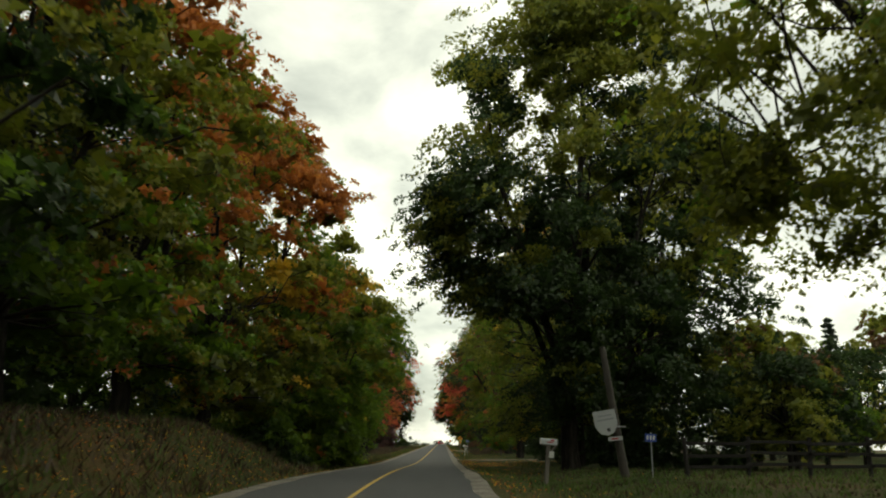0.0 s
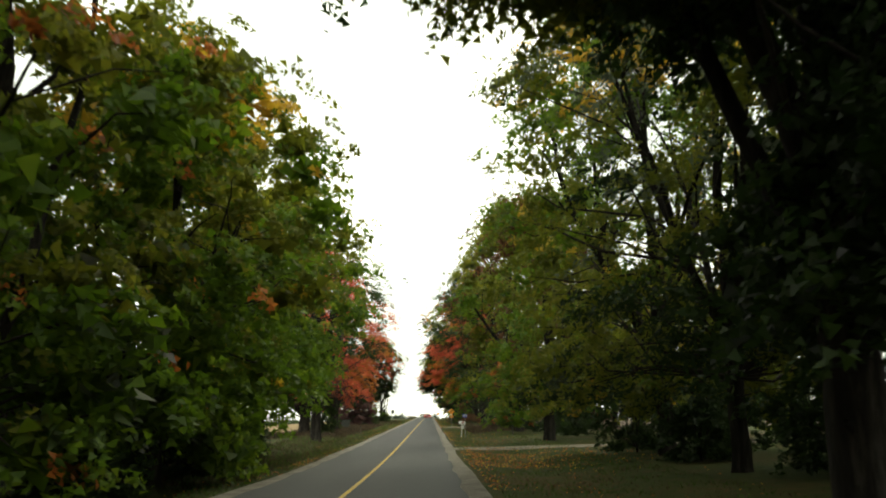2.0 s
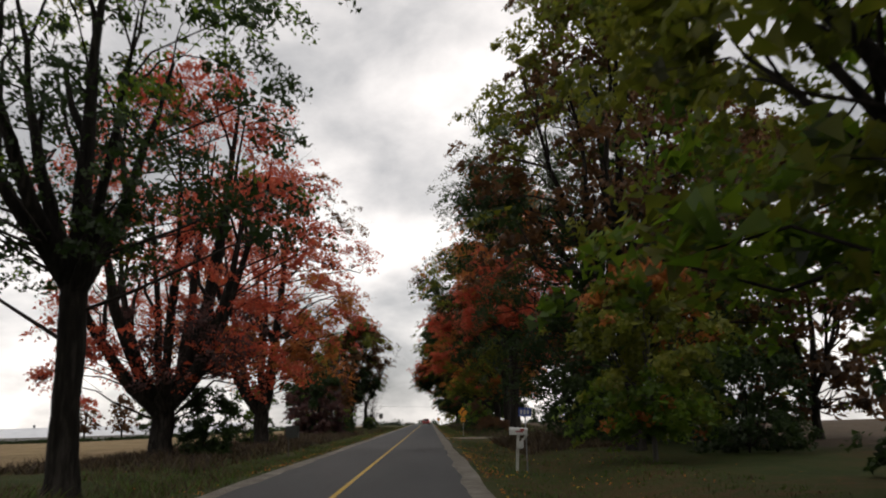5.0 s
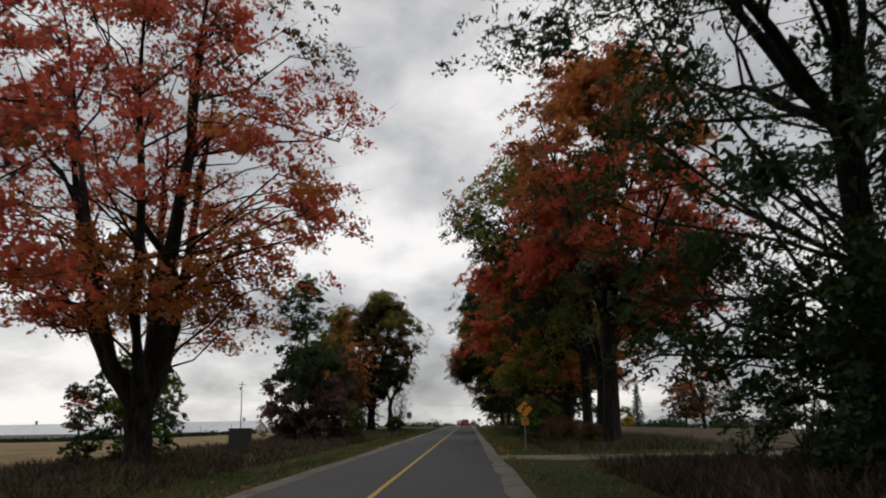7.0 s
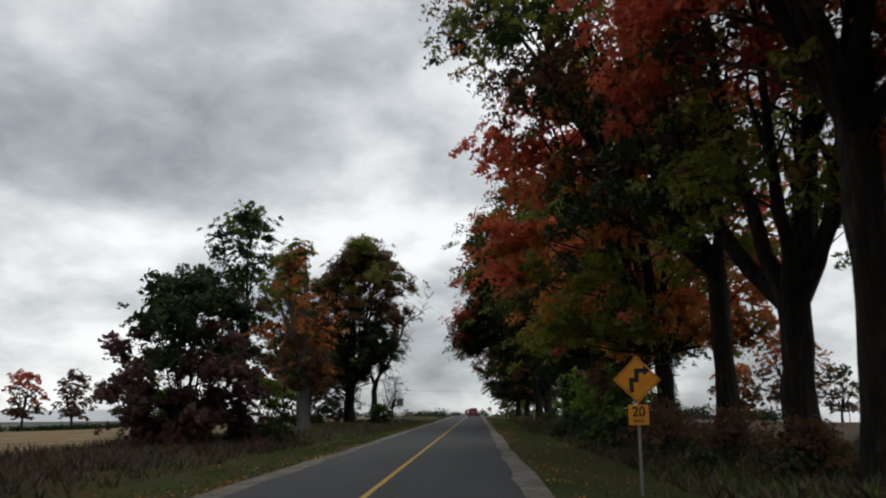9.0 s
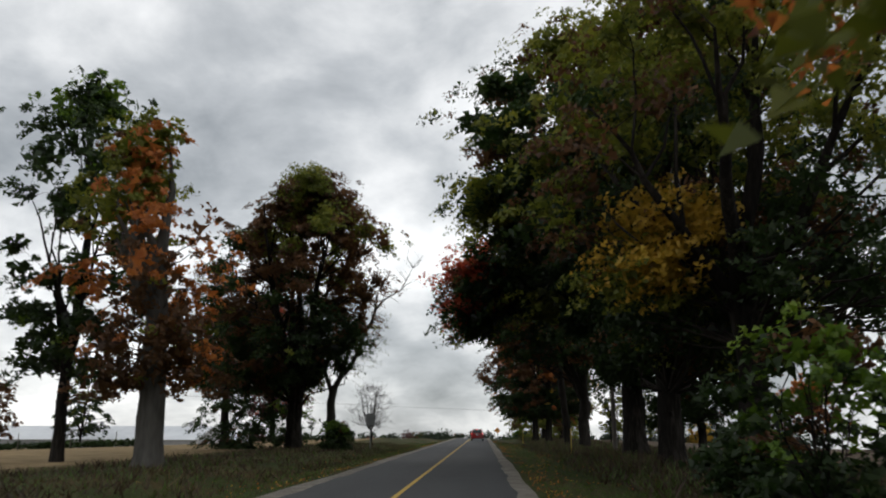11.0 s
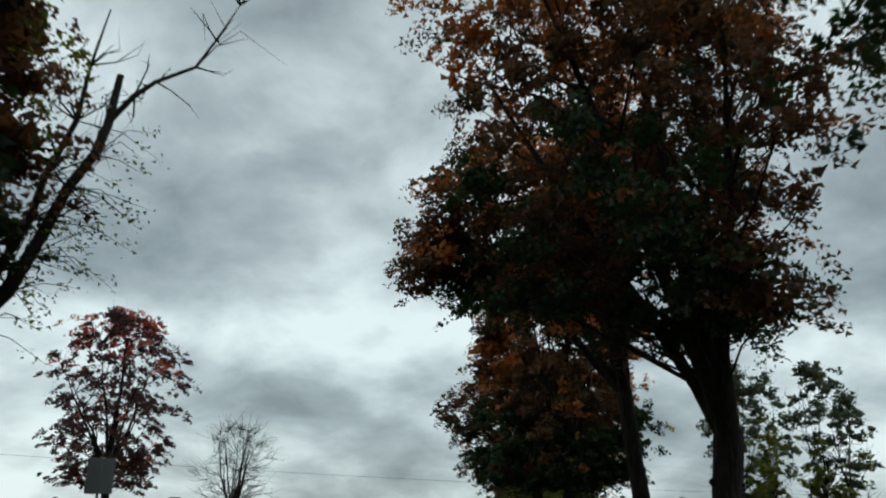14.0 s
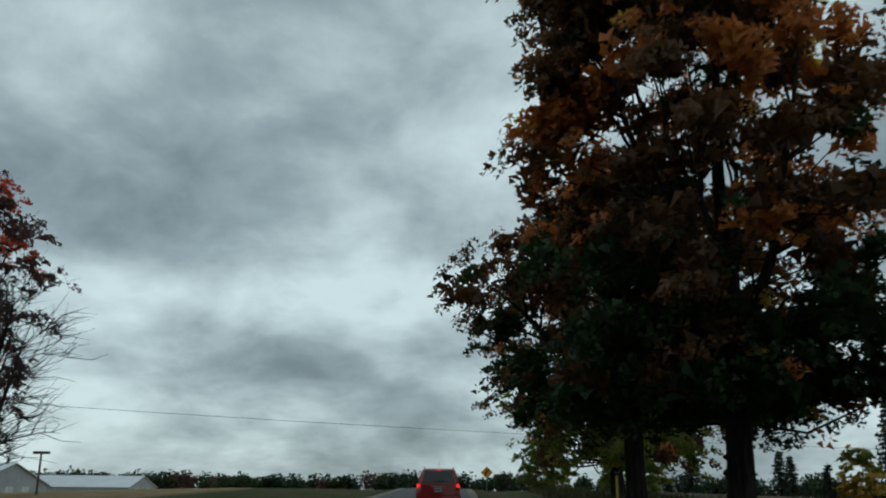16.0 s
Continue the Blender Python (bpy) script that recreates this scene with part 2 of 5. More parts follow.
def ground_z(x, y):
    """Height of the land: verges with a shallow ditch, fields that level out away from the road."""
    x, y = np.asarray(x, float), np.asarray(y, float)
    r = road_z(y)
    a = np.abs(x + 2.05)
    ditch = -0.30 * np.exp(-((a - 6.6) / 1.6) ** 2) - 0.12 * np.clip((a - 2.9) / 1.5, 0, 1)
    # the driveways cross the ditch on level ground
    cross = np.where(x > 0, np.exp(-((y - 91.3) / 3.0) ** 4) + np.exp(-((y - 168.3) / 3.0) ** 4), 0.0)
    ditch = ditch * (1 - cross) - 0.06 * cross
    s = np.clip((a - 14) / 75, 0, 1)
    s = s * s * (3 - 2 * s)
    far = 0.45 * r + 1.6
    k = np.clip((-6.0 - x) / 3.4, 0, 1)
    bank = 2.1 * k * k * (3 - 2 * k) * np.exp(-(((y - 28) / 17.0) ** 4)) * np.clip((x + 34) / 14, 0, 1)
    rough = 0.05 * np.sin(x * 1.3 + y * 0.7) * np.sin(y * 0.9 - x * 0.4) * np.clip((a - 5) / 3, 0, 1) * (1 - cross)
    return (r + ditch) * (1 - s) + far * s + bank + rough


# ---- ground and road ----
GRASS = material("grass_verge", [(0.0185, 0.0302, 0.0067), (0.0319, 0.047, 0.0092), (0.0487, 0.047, 0.0134), (0.0756, 0.047, 0.0185)], 0.95, 1.6, 8, 0.8, 30, coarse=0.12, spread=(0.36, 0.62))
ASPHALT = material("asphalt", [(0.018, 0.019, 0.0205), (0.030, 0.031, 0.0325), (0.046, 0.046, 0.048)], 0.75, 40, 8, 0.5, 160, (1, 0.12, 1), coarse=0.9)
GRAVEL = material("gravel_shoulder", [(0.117, 0.099, 0.081), (0.234, 0.2115, 0.18), (0.36, 0.333, 0.297)], 0.95, 14, 8, 1.0, 60, coarse=1.2)
TRACK = material("earthy_gravel_track", [(0.13, 0.11, 0.085), (0.24, 0.21, 0.17), (0.34, 0.30, 0.25)], 0.95, 8, 8, 1.0, 60, coarse=0.5)
PAINT = material("yellow_line_paint", [(0.42, 0.26, 0.03), (0.60, 0.38, 0.04)], 0.7, 9, 6, coarse=1.0)


def field_blend(m):
    """Stubble away from the road, by its edge line."""
    n, l = m.node_tree.nodes, m.node_tree.links
    b = n["Principled BSDF"]
    old = b.inputs["Base Color"].links[0].from_socket
    co, sp = n.new("ShaderNodeTexCoord"), n.new("ShaderNodeSeparateXYZ")
    l.new(co.outputs["Object"], sp.inputs[0])
    t, r = n.new("ShaderNodeTexNoise"), n.new("ShaderNodeValToRGB")
    t.inputs["Scale"].default_value, t.inputs["Detail"].default_value = 0.4, 8.0
    l.new(co.outputs["Object"], t.inputs["Vector"])
    l.new(t.outputs["Fac"], r.inputs[0])
    r.color_ramp.elements[0].position, r.color_ramp.elements[0].color = 0.3, (0.17, 0.12, 0.058, 1)
    r.color_ramp.elements[1].position, r.color_ramp.elements[1].color = 0.7, (0.30, 0.22, 0.12, 1)

    def step(a, edge, width, flip):
        k = n.new("ShaderNodeMapRange")
        k.inputs["From Min"].default_value, k.inputs["From Max"].default_value = edge - width, edge + width
        k.inputs["To Min"].default_value, k.inputs["To Max"].default_value = (1, 0) if flip else (0, 1)
        l.new(a, k.inputs["Value"])
        return k.outputs[0]

    def op(o, a, c):
        k = n.new("ShaderNodeMath")
        k.operation = o
        l.new(a, k.inputs[0])
        l.new(c, k.inputs[1])
        return k.outputs[0]
    east, mix2 = n.new("ShaderNodeValToRGB"), n.new("ShaderNodeMix")
    l.new(t.outputs["Fac"], east.inputs[0])
    east.color_ramp.elements[0].position, east.color_ramp.elements[0].color = 0.3, (0.05, 0.037, 0.024, 1)
    east.color_ramp.elements[1].position, east.color_ramp.elements[1].color = 0.7, (0.10, 0.072, 0.046, 1)
    mix2.data_type = "RGBA"
    l.new(step(sp.outputs[0], 0.0, 1.0, False), mix2.inputs[0])
    l.new(r.outputs[0], mix2.inputs[6])
    l.new(east.outputs[0], mix2.inputs[7])
    side = op("MAXIMUM", step(sp.outputs[0], -19.5, 1.5, True), step(sp.outputs[0], 17.0, 2.0, False))
    mask = op("MULTIPLY", side, step(sp.outputs[1], 130.0, 3.0, False))
    mx = n.new("ShaderNodeMix")
    mx.data_type = "RGBA"
    l.new(mask, mx.inputs[0])
    l.new(old, mx.inputs[6])
    l.new(mix2.outputs[2], mx.inputs[7])
    l.new(mx.outputs[2], b.inputs["Base Color"])


field_blend(GRASS)


def sheet(name, xs, ys, zf, mat, label, category):
    X, Y = np.meshgrid(xs, ys, indexing="ij")
    v = np.stack([X, Y, zf(X, Y)], -1).reshape(-1, 3)
    a, b = len(xs), len(ys)
    i, j = np.meshgrid(np.arange(a - 1), np.arange(b - 1), indexing="ij")
    q = i * b + j
    f = np.stack([q, q + b, q + b + 1, q + 1], -1).reshape(-1, 4)
    return tagged(mesh_object(name, v, f, [mat], smooth=True), label, category, "", "structure")


gx = np.concatenate([[-2600, -1500, -900, -500, -320], np.arange(-220, -40, 12), np.arange(-40, -14, 2.0), np.arange(-14, 10, 0.5), np.arange(10, 40, 2.0), np.arange(40, 220, 12), [320, 500, 900, 1500, 2600]])
gy = np.concatenate([[-1200, -500, -200, -80], np.arange(-40, 380, 2.0), np.arange(380, 800, 15), [1000, 1400, 2000, 2700]])


def ground_under(x, y):
    a = np.abs(x + 2.05)
    return ground_z(x, y) - np.where(a < 3.3, 0.12, 0.0)


sheet("ground", gx, gy, ground_under, GRASS, "rough grass verge and tan stubble fields", "ground")
ry = np.concatenate([np.arange(-60, 420, 0.6), np.arange(420, 900, 15)])
rng = np.random.default_rng(5)


def edge(side):
    """Slightly ragged edge of the paving."""
    return side + 0.05 * np.sin(ry * 0.7) + 0.03 * np.sin(ry * 1.5 + 1)


def ribbon(name, left, right, lift, mat, label, category, cols=9, crown=0.0, skirt=0.0):
    u = np.linspace(0, 1, cols)
    X = left[:, None] * (1 - u) + right[:, None] * u
    Y = np.repeat(ry[:, None], cols, 1)
    Z = road_z(Y) + lift + crown * (1 - (2 * u - 1) ** 2)
    if skirt:
        Z[:, 0] -= skirt
        Z[:, -1] -= skirt
    v = np.stack([X, Y, Z], -1).reshape(-1, 3)
    i, j = np.meshgrid(np.arange(len(ry) - 1), np.arange(cols - 1), indexing="ij")
    q = i * cols + j
    f = np.stack([q, q + 1, q + cols + 1, q + cols], -1).reshape(-1, 4)
    return tagged(mesh_object(name, v, f, [mat], smooth=True), label, category, "", "structure")


ribbon("road", edge(-4.95), edge(0.85), 0.0, ASPHALT, "worn dark grey asphalt country road", "road", crown=0.05, skirt=0.03)
ribbon("shoulder_east", edge(0.62), 1.55 + 0.08 * np.sin(ry * 0.21) + 0.03 * np.sin(ry * 0.63 + 2), -0.035, GRAVEL, "pale gravel shoulder along the asphalt edge", "shoulder", 5, 0.0, 0.07)
ribbon("shoulder_west", -5.75 + 0.08 * np.sin(ry * 0.19) + 0.03 * np.sin(ry * 0.57), edge(-4.72), -0.035, GRAVEL, "pale gravel shoulder along the asphalt edge", "shoulder", 5, 0.0, 0.07)
ribbon("centre_line", np.full(len(ry), -2.12), np.full(len(ry), -2.0), 0.056, PAINT, "faded yellow centre line on the road", "road marking", 2)


def drive(y0, y1, x1, label):
    xs, ys = np.linspace(1.4, x1, 40), np.array([y0, y0 + 0.25, (y0 * 2 + y1) / 3, (y0 + 2 * y1) / 3, y1 - 0.25, y1])
    return sheet("driveway", xs, ys, lambda X, Y: ground_z(X, Y) + 0.03 - 0.09 * (np.abs(Y - (y0 + y1) / 2) > (y1 - y0) / 2 - 0.1), TRACK, label, "driveway")


drive(89.5, 93.0, 26, "pale gravel driveway across the lawn")
drive(166.5, 170.0, 24, "pale gravel field entrance beside the road")
# ---- trees ----
def crown_radius(style, u):
    if style == "vase":
        return np.clip(np.sin(np.pi * np.clip(u * 0.80 + 0.14, 0, 1)), 0, 1) ** 0.7
    if style == "cone":
        return np.clip(1.02 - u, 0.03, 1) ** 0.8 * np.clip(u * 9 + 0.35, 0, 1)
    if style == "top":
        return np.clip(np.sin(np.pi * np.clip(u * 0.79 + 0.06, 0, 1)), 0, 1) ** 0.8
    if style == "tall":
        return np.clip(np.sin(np.pi * np.clip(u * 0.86 + 0.10, 0, 1)), 0, 1) ** 0.55
    return np.clip(np.sin(np.pi * np.clip(u * 0.78 + 0.17, 0, 1)), 0, 1) ** 0.6


def tree(name, x, y, h, r, low, leaves, colours, label, category="tree", trunk=0.35, fork=None, style="round", size=0.21, clumps=110,
         spread=1.12, bark=None, seed=0, twigs=0, limbs=7, lean=(0, 0), shift=(0, 0), stems=1, patch=(), aspect=0.8, group="", squash=0.75, fill=0.45, deep=0.4, droop=0.35, core=56, trim=None, inner=2.0):
    """One tree: tapered trunk with limbs, branches out to each clump of the crown, and thousands of leaves.
    low: height of the crown's foot; colours: (leaf, share) pairs; patch: (leaf, x, y, z, radius) of boughs in another colour."""
    g = np.random.default_rng(seed * 7 + 13)
    z0 = float(ground_z(x, y)) - deep
    root = thing(name, (x, y, z0), label, category, group)
    h, low = h + deep, low + deep
    fork = (low + 0.5 if fork is None else fork) + deep
    bark = bark or BARK
    thin = Tubes()
    # clump centres inside an uneven envelope
    extra = 14 * len(patch)
    k = clumps + extra
    seq = np.arange(clumps)
    q1, q2, q3 = ((seq * f + g.uniform()) % 1 for f in (0.8191725, 0.6710436, 0.5497005))
    u = np.clip(0.5 - 0.5 * np.cos(np.pi * (0.12 + 0.76 * q1)) / np.cos(np.pi * 0.12) + 0.03 * g.standard_normal(clumps), 0.0, 1.0)
    ang = 2 * np.pi * q2 + 0.25 * g.standard_normal(clumps)
    lob = 1 + 0.15 * np.sin(2 * ang + g.uniform(0, 6)) * np.sin(5 * u + g.uniform(0, 6)) + 0.12 * np.sin(3 * ang + 7 * u + g.uniform(0, 6)) + 0.07 * g.standard_normal(clumps)
    rad = r * crown_radius(style, u) * np.clip(lob, 0.6, 1.22) * q3 ** fill
    cx, cy = shift
    C = np.stack([cx * u ** 0.7 + rad * np.cos(ang), cy * u ** 0.7 + rad * np.sin(ang), low + (h - low) * u], -1)
    C[:, 2] -= 0.10 * rad * (1 - u)
    # boughs over the road are kept above the traffic
    wx = C[:, 0] + x
    below = (wx > -6.3) & (wx < 2.4) & (C[:, 2] - deep < 6.8)
    C[below, 0] = np.where(x > 0, 2.6, -6.5) - x + g.uniform(0, 1.5, below.sum()) * (1 if x > 0 else -1)
    if trim:
        W = C + np.array([x, y, -deep])
        C = trim(W, g) - np.array([x, y, -deep])
    # a bough end that stands alone is drawn in to the rest of the crown
    gap = np.sort(np.linalg.norm(C[:, None] - C[None], axis=2), axis=1)[:, min(3, clumps - 1)]
    lone = gap > 2.7 * spread
    C[lone] += (C.mean(0) - C[lone]) * (np.clip(gap[lone] / spread - 2.7, 0, 1.2) * 0.2)[:, None]
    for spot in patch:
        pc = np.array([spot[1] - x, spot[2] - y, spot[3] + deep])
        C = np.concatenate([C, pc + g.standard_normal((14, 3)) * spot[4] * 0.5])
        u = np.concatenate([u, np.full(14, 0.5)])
    # trunk(s) and limbs
    nodes, noder = [], []
    for sidx in range(stems):
        off = np.array([0.0, 0.0]) if stems == 1 else 0.9 * trunk * np.array([np.cos(sidx * 2 * np.pi / stems + 0.4), np.sin(sidx * 2 * np.pi / stems + 0.4)])
        tz = np.array([0, 0.05, 0.12, 0.22, 0.35, 0.48, 0.6, 0.72, 0.86, 1.0]) * fork
        tx = off[0] * (1 + 0.5 * tz / fork) + lean[0] * (tz / fork) ** 1.4 + 0.16 * trunk * np.convolve(g.standard_normal(12), (0.3, 0.5, 0.3), "valid")
        ty = off[1] * (1 + 0.5 * tz / fork) + lean[1] * (tz / fork) ** 1.4 + 0.16 * trunk * np.convolve(g.standard_normal(12), (0.3, 0.5, 0.3), "valid")
        tp = np.stack([tx, ty, tz], -1)
        wood = Tubes()
        wood.add(tp, trunk * np.array([1.7, 1.32, 1.14, 1.04, 0.98, 0.95, 0.93, 0.91, 0.9, 0.92]) / (1 if stems == 1 else 1.25), 16, 0.10, g)
        for _ in range(4 if trunk > 0.3 else 0):
            # knots and the stubs of lost branches
            zz, a = fork * g.uniform(0.2, 0.95), g.uniform(0, 6.28)
            p0 = np.array([np.interp(zz, tz, tx), np.interp(zz, tz, ty), zz])
            d = np.array([np.cos(a), np.sin(a), g.uniform(0.1, 0.7)])
            rs, ln = trunk * g.uniform(0.16, 0.3), trunk * g.uniform(0.95, 1.2)
            wood.add([p0 + d * trunk * 0.5, p0 + d * ln * 0.8, p0 + d * ln], [rs * 1.6, rs, rs * 0.45], 7, 0.12, g)
        wood.build("trunk", bark, root)
        top = tp[-1]
        first = int(min(7, np.searchsorted(tz, low)))
        nodes.append(tp[first:])
        noder.append(np.full(len(tp) - first, trunk * 0.3))
        for i in range(limbs):
            a = (i + 0.35 * g.uniform(-1, 1)) * 2 * np.pi / limbs + sidx * 1.7
            lead = i == 0
            ue = 0.93 if lead else g.uniform(0.45, 0.85)
            re = r * crown_radius(style, np.array(ue)) * ((0.45 if style == 'vase' else 0.15) if lead else g.uniform(0.5, 0.78))
            end = np.array([cx * ue ** 0.7 + re * np.cos(a), cy * ue ** 0.7 + re * np.sin(a), low + (h - low) * ue])
            if trim:
                end = trim((end + np.array([x, y, -deep]))[None, :], g)[0] - np.array([x, y, -deep])
            s = np.linspace(0, 1, 9)[:, None]
            out = s ** (0.62 if style == 'vase' else 0.8) if style in ("vase", "round") else s ** 1.2
            p = top + (end - top) * np.concatenate([out, out, s ** 1.1], 1)
            p[1:] += 0.02 * (h - low) * np.cumsum(g.standard_normal((8, 3)) * 0.35, 0)
            p[0] = top * 0.55 + p[1] * 0.45 - np.array([0, 0, 1.5 * trunk])
            p[0, :2] = top[:2]
            rr = trunk * (1 if stems == 1 else 0.75) * (0.82 if lead else g.uniform(0.48, 0.68)) * np.linspace(1, 0.10, 9) ** 0.9
            rr[0] = trunk * 0.8
            wood = Tubes()
            wood.add(p, rr, 8, 0.09, g)
            wood.build("limb", bark, root)
            nodes.append(p[1:])
            noder.append(rr[1:])
            # side boughs that reach out to clumps further off
            for j in (3, 5, 6)[:2 + (r > 6)]:
                away = C - p[j]
                dist = np.linalg.norm(away, axis=1)
                fit = np.abs(dist - 0.42 * r) - 0.5 * away[:, 2] + g.uniform(0, 2.5, len(C))
                c = C[int(np.argmin(fit))]
                s5 = np.linspace(0, 1, 6)[:, None]
                b = p[j] + (c - p[j]) * np.concatenate([s5, s5, s5 ** 0.8], 1) + np.concatenate([np.zeros((1, 3)), 0.075 * np.linalg.norm(c - p[j]) * np.cumsum(g.standard_normal((5, 3)) * 0.5, 0)]) + np.array([0, 0, 0.10 * np.linalg.norm(c - p[j])]) * np.sin(np.pi * s5)
                br = max(0.02, rr[j] * 0.62) * np.linspace(1, 0.15, 6)
                wood = Tubes()
                wood.add(b, br, 5, 0.03, g)
                wood.build("bough", bark, root)
                nodes.append(b[1:])
                noder.append(br[1:])
    # one long bough out to each patch
    for spot in patch:
        pc = np.array([spot[1] - x, spot[2] - y, spot[3] + deep])
        N, NR = np.concatenate(nodes), np.concatenate(noder)
        away = np.linalg.norm(N - pc, axis=1) + np.where(NR > 0.07, 0, 50)
        j = int(np.argmin(away))
        s8 = np.linspace(0, 1, 8)[:, None]
        b = N[j] + (pc - N[j]) * s8 + np.array([0, 0, 0.14 * away[j]]) * np.sin(np.pi * s8)
        b[1:-1] += g.standard_normal((6, 3)) * 0.03 * away[j]
        br = min(NR[j] * 0.8, 0.14) * np.linspace(1, 0.25, 8)
        wood = Tubes()
        wood.add(b, br, 7, 0.08, g)
        wood.build("bough", bark, root)
        nodes.append(b[2:])
        noder.append(br[2:])
    N, NR = np.concatenate(nodes), np.concatenate(noder)
    # a branch from the nearest limb out to each clump
    for c in C:
        dv = c - N
        cost = np.linalg.norm(dv, axis=1) + 1.6 * np.maximum(0, 0.38 * np.hypot(dv[:, 0], dv[:, 1]) - dv[:, 2]) + g.uniform(0, 1.6, len(N))
        j = int(np.argmin(cost))
        p0 = N[j]
        m1 = p0 * 0.62 + c * 0.38 + g.standard_normal(3) * 0.07 * np.linalg.norm(dv[j]) + np.array([0, 0, 0.05 * np.linalg.norm(dv[j])])
        m2 = p0 * 0.27 + c * 0.73 + g.standard_normal(3) * 0.07 * np.linalg.norm(dv[j]) + np.array([0, 0, 0.05 * np.linalg.norm(dv[j])])
        b = min(NR[j] * 0.7, 0.014 + 0.010 * np.linalg.norm(dv[j]))
        thin.add([p0, m1, m2, c], [b, b * 0.75, b * 0.5, b * 0.2], 3)
        for _ in range(twigs):
            q0 = m2 + (c - m2) * g.uniform(-0.6, 1)
            q2 = c + g.standard_normal(3) * spread * np.array([0.6, 0.6, 0.5]) + (c - p0) / (np.linalg.norm(c - p0) + 0.3) * spread * 0.7 + np.array([0, 0, 0.3 * spread])
            q1 = (q0 + q2) / 2 + g.standard_normal(3) * 0.1
            thin.add([q0, q1, q2], [0.016, 0.011, 0.004], 3)
    tagged(thin.build("branchwork", TWIG if bark is BARK else bark, root), kind="stuff")
    if leaves:
        names = [c for c, _ in colours] + [spot[0] for spot in patch]
        share = np.array([w for _, w in colours], float)
        share /= share.sum()
        # colour by clump, in soft patches, the first listed leaf low and the last high
        # a dark leaf listed first also stands in for shade low in the crown
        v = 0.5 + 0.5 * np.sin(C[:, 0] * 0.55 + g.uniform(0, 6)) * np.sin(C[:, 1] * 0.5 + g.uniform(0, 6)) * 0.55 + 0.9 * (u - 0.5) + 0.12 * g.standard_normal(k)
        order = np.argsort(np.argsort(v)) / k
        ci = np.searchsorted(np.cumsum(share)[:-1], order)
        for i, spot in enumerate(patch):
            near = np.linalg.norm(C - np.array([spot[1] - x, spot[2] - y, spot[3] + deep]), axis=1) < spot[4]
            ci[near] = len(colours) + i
        axis = np.array([cx, cy, (h + low) / 2])

        def ball(n, power):
            w = g.standard_normal((n, 3))
            return w / np.linalg.norm(w, axis=1, keepdims=True) * g.uniform(0, 1, (n, 1)) ** power

        # each clump is a bough end: an uneven heap of flat drooping sprays, longer outwards than across
        heap = g.uniform(0.75, 1.4, k) * spread * 1.16
        per = g.dirichlet(np.full(k, 8.0)) * leaves * 0.45 / 14
        own = np.repeat(np.arange(k), np.maximum(3, np.round(per).astype(int)))
        m = len(own)
        way = C[:, :2] - axis[:2]
        way /= np.linalg.norm(way, axis=1, keepdims=True) + 0.3
        dirs = g.standard_normal((m, 3))
        dirs /= np.linalg.norm(dirs, axis=1, keepdims=True)
        dirs[:, 2] += 0.25
        wave = g.uniform(0, 6.28, (k, 3))
        lump = 1 + 0.22 * np.sin(3 * np.arctan2(dirs[:, 1], dirs[:, 0]) + wave[own, 0]) + 0.16 * np.sin(4 * dirs[:, 2] + wave[own, 1])
        D = dirs * (lump * heap[own] * g.uniform(0.35, 1.0, m) ** 0.55)[:, None] * np.array([1, 1, squash])
        D[:, :2] += way[own] * ((D[:, :2] * way[own]).sum(1) * 0.22)[:, None]
        D[:, 2] -= 0.28 * (D[:, :2] * way[own]).sum(1)
        P = C[own] + D
        pad = (0.28 + 0.028 * r) * g.uniform(0.7, 1.3, m)
        P[:, 2] = np.maximum(P[:, 2], 0.15 + deep + 0.4 * pad)
        hue = ci[own]
        flip = g.uniform(size=m) < 0.10
        hue[flip] = g.integers(0, len(colours), flip.sum())
        away = P[:, :2] - axis[:2]
        away /= np.linalg.norm(away, axis=1, keepdims=True) + 0.5
        leaf_of = np.repeat(np.arange(m), g.integers(18, 39, m))
        off = ball(len(leaf_of), 0.5) * pad[leaf_of][:, None] * np.array([1, 1, 0.55])
        rim = (off[:, :2] * away[leaf_of]).sum(1)
        off[:, 2] -= 0.5 * rim + 0.25 * np.hypot(off[:, 0], off[:, 1])
        pos = P[leaf_of] + off
        pos[:, 2] = np.maximum(pos[:, 2], 0.12 + deep)
        lead = off / pad[leaf_of][:, None] + 0.55 * (P - C[own])[leaf_of] / spread + 0.5 * (P - axis)[leaf_of] / r
        # larger filler leaves, added to block the sky through the heart of the crown
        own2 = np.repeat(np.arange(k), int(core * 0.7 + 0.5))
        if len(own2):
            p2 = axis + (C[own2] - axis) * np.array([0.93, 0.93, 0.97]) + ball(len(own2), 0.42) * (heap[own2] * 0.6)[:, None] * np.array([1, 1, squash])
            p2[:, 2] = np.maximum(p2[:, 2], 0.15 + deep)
            tagged(leaf_mesh("filler_foliage", p2, size * inner * 1.3, [LEAF[c] for c in names], ci[own2], root, g, aspect=aspect, puff=p2 - axis), kind="stuff")
        outward = np.concatenate([away * 0.6, np.full((m, 1), -0.1)], 1)[leaf_of]
        tagged(leaf_mesh("crown", pos, size * 1.03, [LEAF[c] for c in names], hue[leaf_of], root, g, aspect=aspect * 1.2, outward=outward, droop=droop, puff=lead, up_bias=0.3, facing=1.6), kind="stuff")
    return root


def bounds(left, right):
    def cut(w, g):
        lo, hi = w[:, 0] < left, w[:, 0] > right
        w[lo, 0] = left + g.uniform(0, 2.5, lo.sum())
        w[hi, 0] = right - g.uniform(0, 2.5, hi.sum())
        return w
    return cut


ROW = "roadside trees"
